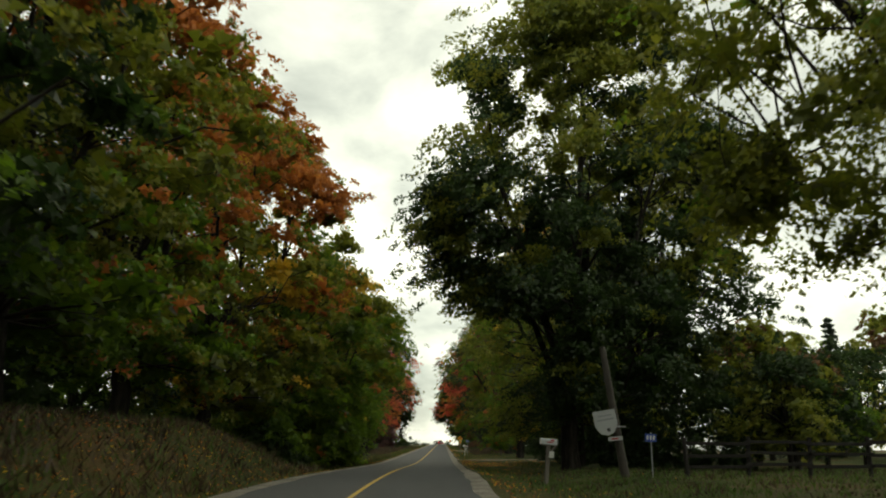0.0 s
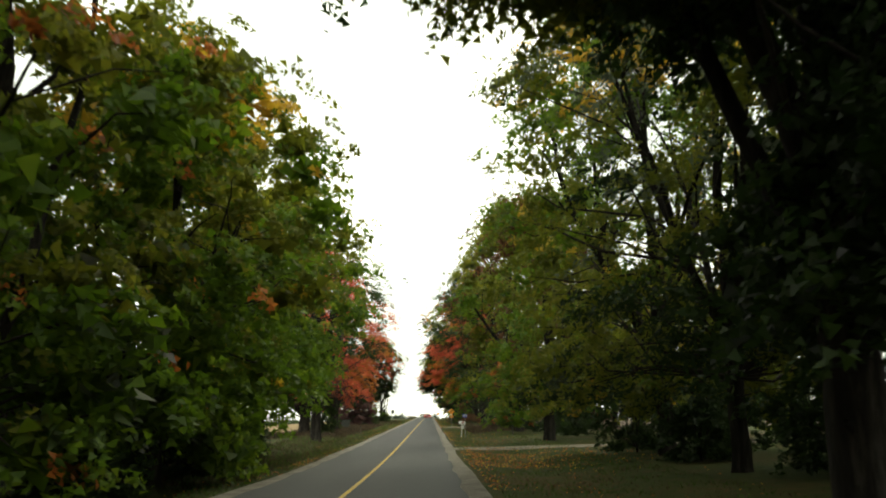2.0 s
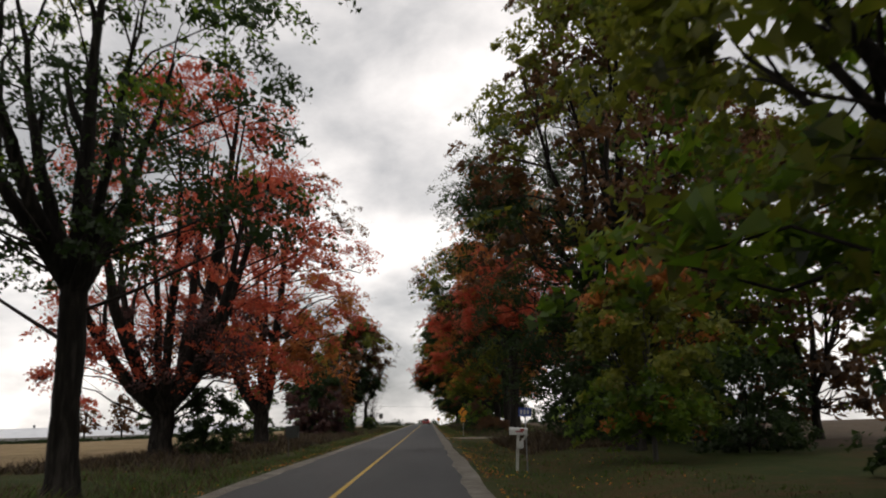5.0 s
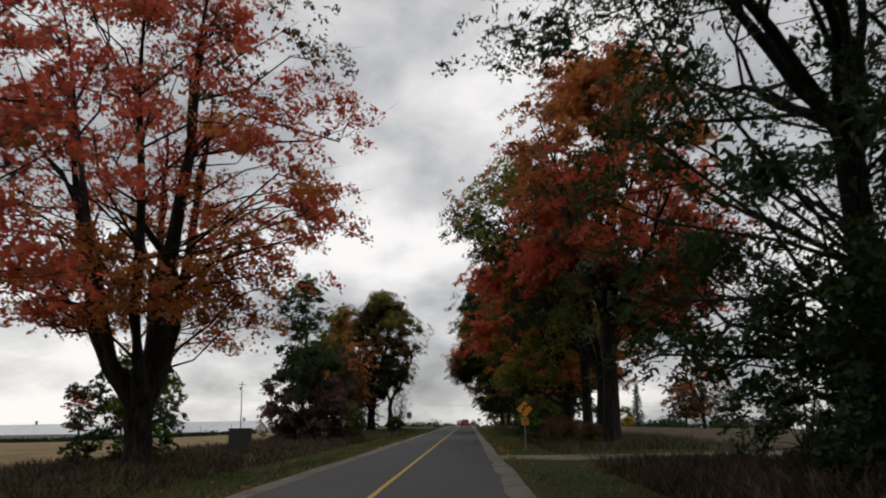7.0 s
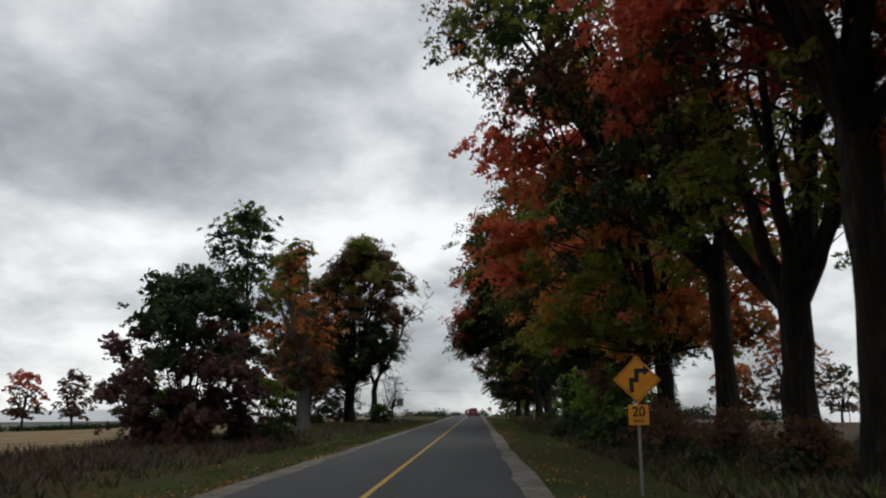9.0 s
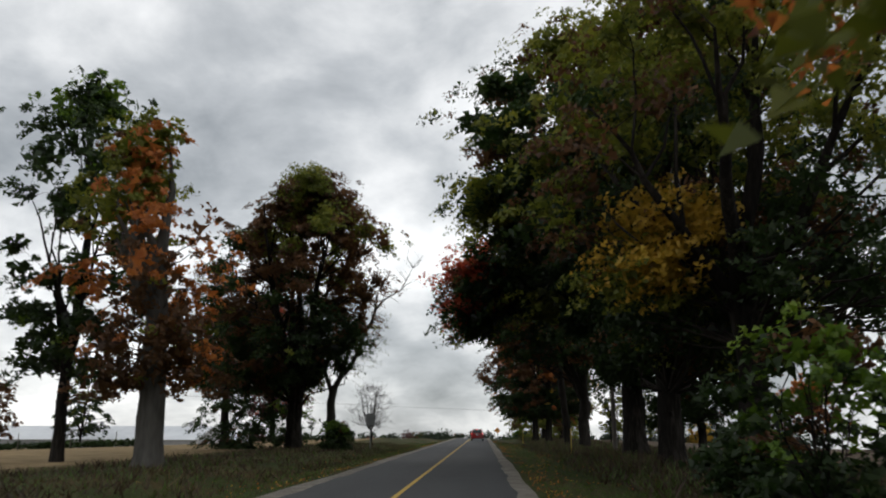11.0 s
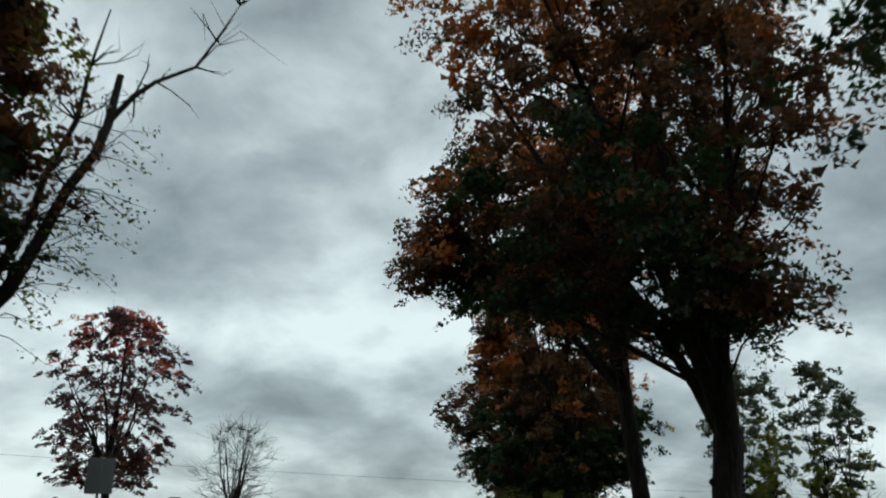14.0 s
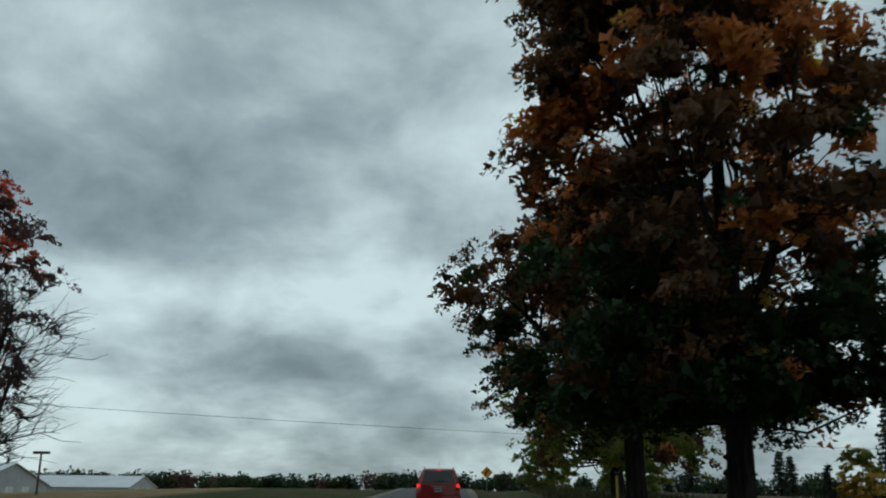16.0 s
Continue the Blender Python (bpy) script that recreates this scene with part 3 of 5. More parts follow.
# west side, the wooded stretch
tree("maple_tree", -12.5, 13, 19.5, 8.0, 3.2, 34000, [("deep", 0.2), ("green", 0.4), ("olive", 0.4)], "tall green maple crowding the road", trunk=0.4, seed=1, group=ROW, clumps=150, core=70)
tree("maple_tree", -13.0, 25, 18.5, 7.2, 3.0, 36000, [("green", 0.2), ("olive", 0.5), ("orange", 0.3)], "tall olive and orange maple with low boughs", trunk=0.4, seed=2, group=ROW, clumps=150, core=70)
tree("maple_tree", -13.6, 37, 19.5, 6.6, 2.6, 36000, [("green", 0.2), ("olive", 0.45), ("orange", 0.35)], "tall maple turning from green to gold", trunk=0.42, seed=3, group=ROW, clumps=150, core=60)
tree("maple_tree", -13.0, 48, 22, 7.4, 3.5, 40000, [("olive", 0.3), ("yellow", 0.12), ("orange", 0.58)], "maple with an orange and gold autumn crown", trunk=0.42, seed=4, group=ROW, clumps=150)
tree("maple_tree", -11.4, 58, 22.5, 7.6, 1.5, 42000, [("green", 0.45), ("olive", 0.38), ("orange", 0.17)], "green maple with orange upper boughs", trunk=0.42, seed=5, group=ROW, clumps=180, core=75)
tree("maple_tree", -10.0, 69, 16, 7.2, 1.4, 44000, [("green", 0.5), ("olive", 0.42), ("yellow", 0.08)], "leafy green maple leaning over the road", trunk=0.36, seed=6, group=ROW, clumps=180, core=60)
tree("maple_tree", -11.0, 81, 17, 7.6, 3.0, 40000, [("green", 0.65), ("olive", 0.35)], "dense green roadside maple", trunk=0.36, seed=7, group=ROW, clumps=130)
tree("maple_tree", -11.0, 94, 16.5, 8.2, 4.6, 42000, [("green", 0.5), ("olive", 0.5)], "green maple with a bare lower trunk", trunk=0.42, seed=8, group=ROW, clumps=110)
tree("maple_tree", -10.4, 117.5, 19, 7.4, 7.4, 24000, [("deep", 0.7), ("green", 0.15), ("olive", 0.15)], "open-crowned dark green maple with long boughs", trunk=0.42, fork=6, seed=9, group=ROW, clumps=100, size=0.165, core=30, inner=1.5)
tree("maple_tree", 18.0, 147, 24, 7.5, 5, 18000, [("olive", 0.5), ("brown", 0.5)], "brown-olive maple behind the hedge", trunk=0.4, seed=44, group=ROW, clumps=130, size=0.26)
# west side, the red maples
tree("maple_tree", -14.8, 141.5, 22, 10.4, 4.4, 44000, [("maroon", 0.08), ("red", 0.92)], "thick-trunked maple, half bare with red leaves", trunk=0.62, fork=2.8, style="vase", clumps=190, twigs=3, seed=10, group=ROW, limbs=9, size=0.17, spread=0.95, core=8, shift=(1.2, 0))
tree("maple_tree", -13.9, 165.8, 22.5, 10.4, 6.4, 58000, [("orange", 0.35), ("red", 0.5), ("brown", 0.15)], "spreading maple with rust-red autumn leaves", trunk=0.6, fork=2.6, style="vase", clumps=200, twigs=1, seed=11, group=ROW, limbs=6, size=0.175, spread=1.1, core=24, inner=1.6, squash=0.6)
# west side, the clump beyond the field
tree("shrub_tree", -14.8, 210, 8.4, 4.3, 0.3, 16000, [("maroon", 0.65), ("deep", 0.35)], "round dark maroon shrub beside the stubble", "shrub", 0.14, fork=0.5, seed=12, clumps=100, size=0.2, spread=0.8)
tree("poplar_tree", -22.6, 249, 21, 4.2, 4.5, 14000, [("deep", 0.9), ("green", 0.1)], "tall dark green tree with a narrow crown", trunk=0.3, seed=13, style="tall", clumps=70)
def pale_trim(w, g):
    """The top is narrow; one bough reaches out below it."""
    edge = np.where(w[:, 2] > 11.6, -15.6, np.where(w[:, 2] > 9, -12.6, -13.4))
    over = w[:, 0] > edge
    w[over, 0] = edge[over] - g.uniform(0, 2, over.sum())
    return w


tree("maple_tree", -15.2, 242.5, 15.8, 3.9, 3.8, 18000, [("brown", 0.35), ("orange", 0.3), ("olive", 0.35)], "orange-brown maple with a pale trunk", trunk=0.6, fork=7, bark=BARK_PALE, seed=14, group=ROW, clumps=90, shift=(-0.8, 0), core=18, trim=pale_trim)


def elm_trim(w, g):
    """The great elm's crown leans south-east and draws back from the road beyond its trunk."""
    edge = -5.6 - 0.45 * np.maximum(0, w[:, 1] - 267) - 0.75 * np.maximum(0, 9.5 - w[:, 2])
    over = w[:, 0] > edge
    w[over, 0] = edge[over] - g.uniform(0, 2.5, over.sum())
    # the top narrows to a peak
    half = np.maximum(1.5, 9.6 - 0.95 * np.maximum(0, w[:, 2] - 12.5))
    wide = np.abs(w[:, 0] + 13.0) > half
    w[wide, 0] = -13.0 + np.sign(w[wide, 0] + 13.0) * (half[wide] - g.uniform(0, 1.5, wide.sum()))
    w[:, 1] = np.maximum(w[:, 1], 263.5)
    return w


tree("elm_tree", -16.6, 280, 21.4, 10.2, 6.0, 80000, [("deep", 0.34), ("brown", 0.46), ("olive", 0.20)], "great dark elm with a ragged round crown", trunk=0.7, fork=4.6, seed=15, group=ROW, clumps=330, size=0.19, core=120, inner=1.8, shift=(1.3, -9.0), spread=1.1, trim=elm_trim)
tree("elm_tree", -23.5, 282.5, 12.5, 5.0, 6.0, 14000, [("deep", 0.6), ("olive", 0.4)], "lower ragged elm beside the great one", trunk=0.35, seed=45, group=ROW, clumps=110, size=0.24)


def dead_tree(x, y):
    root = thing("dead_tree", (x, y, float(ground_z(x, y)) - 0.4), "bare grey dead tree with broken limbs", "tree")
    g = np.random.default_rng(91)
    limbs = (("trunk", [(0, 0, 0), (0.06, 0, 0.8), (-0.06, 0.1, 2.0), (0.08, 0, 3.2), (0.0, 0, 4.4), (0.3, 0, 5.9)], (0.60, 0.46, 0.40, 0.41, 0.37, 0.33)),
             ("limb", [(0.1, 0, 5.2), (-0.5, 0.1, 6.6), (-0.85, 0, 7.8), (-1.1, 0.1, 9.4)], (0.24, 0.17, 0.12, 0.04)),
             ("limb", [(0.25, 0, 5.6), (0.9, 0.1, 6.7), (1.9, 0, 7.6), (2.5, -0.1, 8.6), (2.9, 0, 9.6), (3.3, 0, 10.6), (4.0, 0, 11.6), (4.3, 0, 12.5), (4.5, 0, 14.1)], (0.28, 0.24, 0.21, 0.18, 0.17, 0.15, 0.14, 0.13, 0.10)),
             ("limb", [(0.9, 0.1, 6.6), (1.3, 0.3, 8.2), (2.1, 0.3, 9.8), (2.4, 0.2, 11.0), (3.1, 0.3, 12.8), (3.3, 0.3, 14.6), (3.7, 0.3, 16.5)], (0.17, 0.14, 0.12, 0.10, 0.08, 0.05, 0.02)),
             ("limb", [(4.3, 0, 12.6), (5.0, 0.1, 13.5), (5.7, 0, 13.9), (6.9, 0.2, 14.5), (7.5, 0.2, 15.4), (8.2, 0.2, 16.6)], (0.10, 0.08, 0.065, 0.05, 0.035, 0.012)))
    twig = Tubes()
    for name, pts, radii in limbs:
        pts = [(px * (1 if name == "trunk" else 0.87), py, pz) for px, py, pz in pts]
        w = Tubes()
        w.add(pts, radii, 10, 0.05, g)
        w.build(name, BARK_DRY, root)
        if name == "limb":
            for _ in range(15):
                k = g.integers(1, len(pts))
                p = np.array(pts[k], float)
                q = p + g.standard_normal(3) * np.array([0.8, 0.6, 0.5]) + np.array([0.15, 0, 0.8])
                m = (p + q) / 2 + g.standard_normal(3) * 0.12
                twig.add([p, m, q], [0.035, 0.022, 0.006], 4)
                twig.add([m, (m + q) / 2 + g.standard_normal(3) * 0.2, q + g.standard_normal(3) * 0.5], [0.02, 0.012, 0.004], 3)
    # the last leaves hang on thin drooping shoots of the lower limbs
    spots = []
    for name, pts, radii in limbs[2:4]:
        for i in range(26):
            k = g.integers(1, len(pts) - 2)
            p = np.array(pts[k], float) * (0.87, 1, 1)
            q = p + np.array([g.uniform(0.3, 2.6), g.normal() * 0.7, g.uniform(-1.2, 1.0)])
            m = (p + q) / 2 + np.array([0, 0, g.uniform(0.1, 0.5)])
            twig.add([p, m, q], [0.025, 0.014, 0.004], 3)
            t = g.uniform(0.3, 1.05, (14, 1))
            spots.append(m + (q - m) * t + g.standard_normal((14, 3)) * 0.14)
    tagged(twig.build("branchwork", BARK_DRY, root), kind="stuff")
    tagged(leaf_mesh("last_leaves", np.concatenate(spots), 0.13, [LEAF["olive"], LEAF["deep"]], g.choice(2, 52 * 14), root, g), kind="stuff")


dead_tree(-13.4, 280)
tree("bare_tree", -15.0, 321.6, 7.4, 2.9, 2.2, 0, [], "small leafless tree with fine twigs", trunk=0.16, fork=1.7, style="vase", seed=17, clumps=110, twigs=7, limbs=8, spread=0.8)
tree("maple_tree", -36, 353, 22.5, 8.0, 4.5, 28000, [("maroon", 0.85), ("red", 0.15)], "thinning maple with dull red leaves", trunk=0.45, fork=5, style="tall", seed=18, clumps=190, twigs=2, size=0.26, spread=1.1, core=12)
# east side
tree("maple_tree", 13.0, 17, 22, 9.0, 5.8, 56000, [("olive", 0.7), ("green", 0.3)], "olive-green maple overhanging the road", trunk=0.45, seed=20, group=ROW, clumps=220, size=0.15, spread=1.0, shift=(-1.0, 1.5), patch=(("olive", 7.0, 20.0, 7.2, 0.8),))


def first_trim(w, g):
    """High boughs reach over the road, the lower ones stop short of it."""
    back = (w[:, 1] > 54.5) & (w[:, 2] < 15)
    w[back, 1] = 54.5 - g.uniform(0, 6, back.sum())
    w[back, 2] = np.maximum(w[back, 2], 8.5 + g.uniform(0, 3, back.sum()))
    edge = np.where(w[:, 2] > 20, 0.6, np.where(w[:, 2] > 11.5, -1.2, np.where(w[:, 2] > 9, 2.8, 6.6)))
    over = w[:, 0] < edge
    w[over, 0] = edge[over] + g.uniform(0, 3, over.sum())
    return w


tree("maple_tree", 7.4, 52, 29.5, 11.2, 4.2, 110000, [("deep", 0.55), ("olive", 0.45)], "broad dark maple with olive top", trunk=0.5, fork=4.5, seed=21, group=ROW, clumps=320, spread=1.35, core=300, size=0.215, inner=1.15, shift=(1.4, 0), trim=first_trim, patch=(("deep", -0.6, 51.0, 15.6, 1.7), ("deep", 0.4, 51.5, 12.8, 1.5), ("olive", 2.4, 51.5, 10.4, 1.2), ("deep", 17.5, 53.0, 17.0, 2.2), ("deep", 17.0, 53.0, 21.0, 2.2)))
# added to block the sky through gaps in the great maple's crown
tree("maple_tree", 13.5, 61, 25, 7.6, 5.0, 26000, [("deep", 0.45), ("olive", 0.3), ("silver", 0.25)], "dark filler maple close behind the great one", trunk=0.35, seed=46, group=ROW, clumps=150, spread=1.35, core=90, shift=(3.0, 0))
tree("willow_tree", 10.2, 66, 20, 8.2, 3.5, 40000, [("deep", 0.15), ("olive", 0.4), ("silver", 0.45)], "grey-green tree with narrow leaves", trunk=0.3, seed=22, group=ROW, aspect=0.4, size=0.24, clumps=150, inner=1.1)
tree("maple_tree", 11.2, 79, 22.5, 9.4, 3.0, 52000, [("olive", 0.45), ("green", 0.4), ("yellow", 0.15)], "golden-green maple with long level boughs", trunk=0.42, fork=5, seed=23, group=ROW, clumps=200, core=70, size=0.2, inner=1.7, shift=(-0.5, 0))
tree("maple_tree", 9.0, 104, 18, 8.2, 3.4, 40000, [("green", 0.25), ("olive", 0.6), ("brown", 0.15)], "olive maple beginning to turn brown", trunk=0.4, seed=24, group=ROW, clumps=130)
tree("young_maple", 8.06, 123.8, 6.9, 3.0, 1.2, 14000, [("green", 0.3), ("olive", 0.5), ("orange", 0.2)], "young maple with an orange top on a thin trunk", trunk=0.1, bark=BARK_PALE, seed=25, clumps=90, size=0.17, spread=0.6, core=16)


def hall_trim(w, g):
    """The lower boughs stand back from the road."""
    edge = np.where(w[:, 2] > 9, 2.6, 6.6)
    over = w[:, 0] < edge
    w[over, 0] = edge[over] + g.uniform(0, 2.5, over.sum())
    return w


tree("maple_tree", 9.8, 134, 25, 7.6, 5.0, 38000, [("deep", 0.2), ("brown", 0.4), ("olive", 0.4)], "tall brown-green maple over the road", trunk=0.42, fork=5.5, seed=26, group=ROW, clumps=230, spread=1.3, core=26, trim=hall_trim)
tree("willow_tree", 12.6, 156, 26, 10.6, 2.4, 70000, [("deep", 0.82), ("silver", 0.18)], "dark drooping willow with a black trunk", trunk=0.5, fork=10.5, style="tall", seed=27, group=ROW, aspect=0.55, size=0.17, clumps=230, core=80, inner=1.8, spread=1.35, shift=(-1.9, -2), patch=(("deep", 3.6, 151.0, 16.4, 1.7), ("deep", 5.0, 152.0, 18.5, 2.4), ("deep", 5.5, 152.0, 15.5, 2.0)))


def red_trim(w, g):
    """The crown stays high on the road side and hangs lower over the field."""
    foot = np.where(w[:, 0] > 10.8, 6.8, 11.4)
    low = w[:, 2] < foot
    w[low, 2] = foot[low] + g.uniform(0, 4, low.sum())
    edge = np.where(w[:, 2] < 18, 3.8, 2.6)
    over = w[:, 0] < edge
    w[over, 0] = edge[over] + g.uniform(0, 3, over.sum())
    return w


def reach_trim(w, g):
    """One side of the crown reaches far over the road, high up."""
    w = bounds(-4.6, 10)(w, g)
    foot = np.where(w[:, 0] < 3.5, 15.9 - 0.9 * w[:, 0], 0.0)
    low = w[:, 2] < foot
    w[low, 2] = foot[low] + g.uniform(0, 3.0, low.sum())
    return w


tree("maple_tree", 9.2, 185.8, 26, 8.4, 8.0, 70000, [("brown", 0.05), ("red", 0.45), ("orange", 0.5)], "tall dark-trunked maple in red and orange", trunk=0.48, fork=8.6, seed=28, group=ROW, clumps=210, limbs=8, core=60, size=0.2, shift=(1.0, 0), trim=red_trim, patch=(("deep", 12.0, 186.0, 8.0, 1.8), ("orange", 13.8, 186.5, 10.0, 1.8), ("red", 15.0, 187.0, 12.5, 1.8)))
tree("maple_tree", 9.8, 192.6, 20, 7.2, 7.5, 14000, [("olive", 0.5), ("brown", 0.5)], "thick grey forked trunk with sparse leaves", trunk=0.52, fork=5.0, style="vase", seed=29, group=ROW, clumps=120, limbs=6, core=16, twigs=1, size=0.18, trim=bounds(5.5, 18))
tree("maple_tree", 9.5, 199.6, 22.0, 8.6, 9.5, 46000, [("deep", 0.25), ("brown", 0.3), ("olive", 0.25), ("orange", 0.2)], "straight dark trunk under a thin brown-olive crown", trunk=0.42, fork=7, seed=30, group=ROW, clumps=150, shift=(-4.5, 0), core=24, limbs=9, size=0.19, trim=reach_trim)
tree("maple_tree", 9.0, 208.2, 17.5, 8.2, 5.0, 32000, [("olive", 0.15), ("orange", 0.35), ("red", 0.5)], "maple with red boughs over the verge", trunk=0.42, fork=6, seed=31, group=ROW, clumps=160, shift=(-2.4, -2))


def lift_trim(left, right, near, foot):
    """Boughs keep between two lines, and those nearer the road than a line stay above a height."""
    def cut(w, g):
        w = bounds(left, right)(w, g)
        low = (w[:, 0] < near) & (w[:, 2] < foot)
        w[low, 2] = foot + g.uniform(0, 3.0, low.sum())
        return w
    return cut


def gold_trim(w, g):
    """Dark boughs stay behind the golden one."""
    w = lift_trim(1.0, 22, 5, 8.5)(w, g)
    front = (w[:, 0] > 3) & (w[:, 0] < 9) & (w[:, 2] < 11.5) & (w[:, 1] < 233.5)
    w[front, 1] = 235 + g.uniform(0, 4, front.sum())
    return w


tree("maple_tree", 9.3, 233.5, 19.5, 9.2, 5.6, 56000, [("deep", 0.32), ("brown", 0.08), ("olive", 0.6)], "tall dark maple with a golden bough at the verge", trunk=0.52, seed=32, group=ROW, clumps=230, core=80, inner=1.5, size=0.18, spread=1.2, shift=(0.5, 0), patch=(("yellow", 5.7, 232.6, 7.2, 1.0), ("yellow", 6.7, 233.0, 9.0, 1.1)), trim=gold_trim)


def arch_trim(w, g):
    """High boughs reach over the road; beyond the trunk they stop short."""
    w = lift_trim(-1.1, 22, 6, 13.8)(w, g)
    far = (w[:, 0] < 7) & (w[:, 1] > 251.5)
    w[far, 1] = 251.5 - g.uniform(0, 4, far.sum())
    return w


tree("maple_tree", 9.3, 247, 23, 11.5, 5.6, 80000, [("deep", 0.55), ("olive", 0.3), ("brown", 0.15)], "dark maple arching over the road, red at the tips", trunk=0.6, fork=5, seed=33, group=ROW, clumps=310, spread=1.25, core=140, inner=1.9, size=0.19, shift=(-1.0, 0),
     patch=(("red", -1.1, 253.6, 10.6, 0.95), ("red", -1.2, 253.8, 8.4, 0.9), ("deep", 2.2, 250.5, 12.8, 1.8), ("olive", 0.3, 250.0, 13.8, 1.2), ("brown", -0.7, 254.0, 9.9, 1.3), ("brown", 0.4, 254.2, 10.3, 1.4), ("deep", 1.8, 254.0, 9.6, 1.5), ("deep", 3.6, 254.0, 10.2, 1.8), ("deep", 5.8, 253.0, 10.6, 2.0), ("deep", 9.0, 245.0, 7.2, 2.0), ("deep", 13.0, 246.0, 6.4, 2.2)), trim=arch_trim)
def mass_trim(w, g):
    """The crown keeps off the road, and is open below on its far side."""
    w = lift_trim(6.3, 22, 7.5, 9.0)(w, g)
    low = (w[:, 1] > 263) & (w[:, 2] < 9.0)
    w[low, 2] = 9.0 + g.uniform(0, 4.0, low.sum())
    return w


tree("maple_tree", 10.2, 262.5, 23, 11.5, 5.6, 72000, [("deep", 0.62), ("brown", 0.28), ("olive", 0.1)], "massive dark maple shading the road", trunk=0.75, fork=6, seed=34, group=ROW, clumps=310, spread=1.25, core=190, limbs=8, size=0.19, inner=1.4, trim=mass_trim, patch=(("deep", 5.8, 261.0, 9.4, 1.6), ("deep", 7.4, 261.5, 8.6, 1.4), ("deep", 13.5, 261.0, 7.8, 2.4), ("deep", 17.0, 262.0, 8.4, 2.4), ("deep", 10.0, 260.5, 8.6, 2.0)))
tree("maple_tree", 15.8, 267, 14, 5.0, 2.4, 18000, [("deep", 0.7), ("brown", 0.3)], "slim dark trunk behind the row", trunk=0.3, seed=35, clumps=70)


tree("maple_tree", 9.8, 289, 24, 9.8, 8.6, 66000, [("deep", 0.25), ("brown", 0.5), ("orange", 0.25)], "forked maple with russet-brown leaves", trunk=0.56, fork=4.6, style="tall", seed=36, group=ROW, clumps=240, limbs=5, lean=(0.2, 0), size=0.19, core=75, inner=1.7, shift=(-3.2, -1), trim=bounds(-1.6, 11.6))


def open_trim(w, g):
    """The field side stays open, with bare limbs below a high crown."""
    w = bounds(-2.2, 10.5)(w, g)
    low = (w[:, 0] > 4) & (w[:, 2] < 14.5)
    w[low, 2] = 14.5 + g.uniform(0, 3.5, low.sum())
    east = (w[:, 0] > 9.5) & (w[:, 2] < 17)
    w[east, 0] = 9.5 - g.uniform(0, 4, east.sum())
    return w


tree("maple_tree", 9.4, 300, 21, 8.4, 11.6, 40000, [("deep", 0.2), ("brown", 0.5), ("orange", 0.3)], "single leaning trunk with a russet crown", trunk=0.4, fork=7.4, seed=37, group=ROW, clumps=130, lean=(-0.8, 0), size=0.2, core=70, shift=(-2.8, 0), trim=open_trim, patch=(("brown", -0.8, 297.0, 13.2, 2.0), ("deep", 1.2, 297.5, 12.6, 2.2)))
tree("maple_tree", 9.0, 323, 22.5, 7.0, 3.8, 56000, [("deep", 0.25), ("brown", 0.4), ("orange", 0.30), ("yellow", 0.05)], "full maple in brown and golden orange", trunk=0.45, seed=38, group=ROW, clumps=230, core=100, patch=(("orange", 3.2, 322.0, 13.6, 1.6), ("brown", 3.8, 322.0, 17.4, 1.7), ("orange", 5.0, 321.5, 19.0, 1.6)))
tree("maple_tree", 7.8, 334, 14.8, 7.8, 4.6, 36000, [("deep", 0.4), ("brown", 0.45), ("orange", 0.15)], "brown and green maple in the row", trunk=0.45, seed=39, group=ROW, clumps=180, shift=(-0.6, 0))
tree("maple_tree", 10.4, 353, 17.5, 10.0, 2.6, 28000, [("olive", 0.25), ("brown", 0.5), ("orange", 0.25)], "orange-brown maple at the row's end", trunk=0.45, seed=40, group=ROW, clumps=150, trim=bounds(0.5, 30))
tree("maple_tree", 14.5, 366, 15, 6.5, 3.0, 14000, [("olive", 0.4), ("brown", 0.6)], "brown-leaved maple at the field edge", trunk=0.4, seed=41, group=ROW, clumps=80)
# shrubs and undergrowth
SHRUB = "shrubs and undergrowth"


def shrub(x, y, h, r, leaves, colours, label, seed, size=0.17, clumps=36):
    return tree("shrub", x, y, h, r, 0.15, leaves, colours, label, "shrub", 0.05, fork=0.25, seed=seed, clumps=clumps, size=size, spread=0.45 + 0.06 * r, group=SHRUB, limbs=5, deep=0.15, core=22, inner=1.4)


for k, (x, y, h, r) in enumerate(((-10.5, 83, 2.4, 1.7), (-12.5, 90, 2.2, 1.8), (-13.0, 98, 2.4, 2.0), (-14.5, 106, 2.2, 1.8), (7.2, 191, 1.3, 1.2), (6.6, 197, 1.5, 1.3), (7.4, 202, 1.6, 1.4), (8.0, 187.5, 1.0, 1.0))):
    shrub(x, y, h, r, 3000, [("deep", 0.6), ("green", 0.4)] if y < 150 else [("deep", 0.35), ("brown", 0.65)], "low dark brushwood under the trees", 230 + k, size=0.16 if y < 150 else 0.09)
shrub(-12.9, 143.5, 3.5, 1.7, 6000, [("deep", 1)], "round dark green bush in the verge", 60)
shrub(-15.2, 168, 4.4, 2.6, 6000, [("deep", 0.5), ("green", 0.5)], "leafy green bush under the maple", 61)
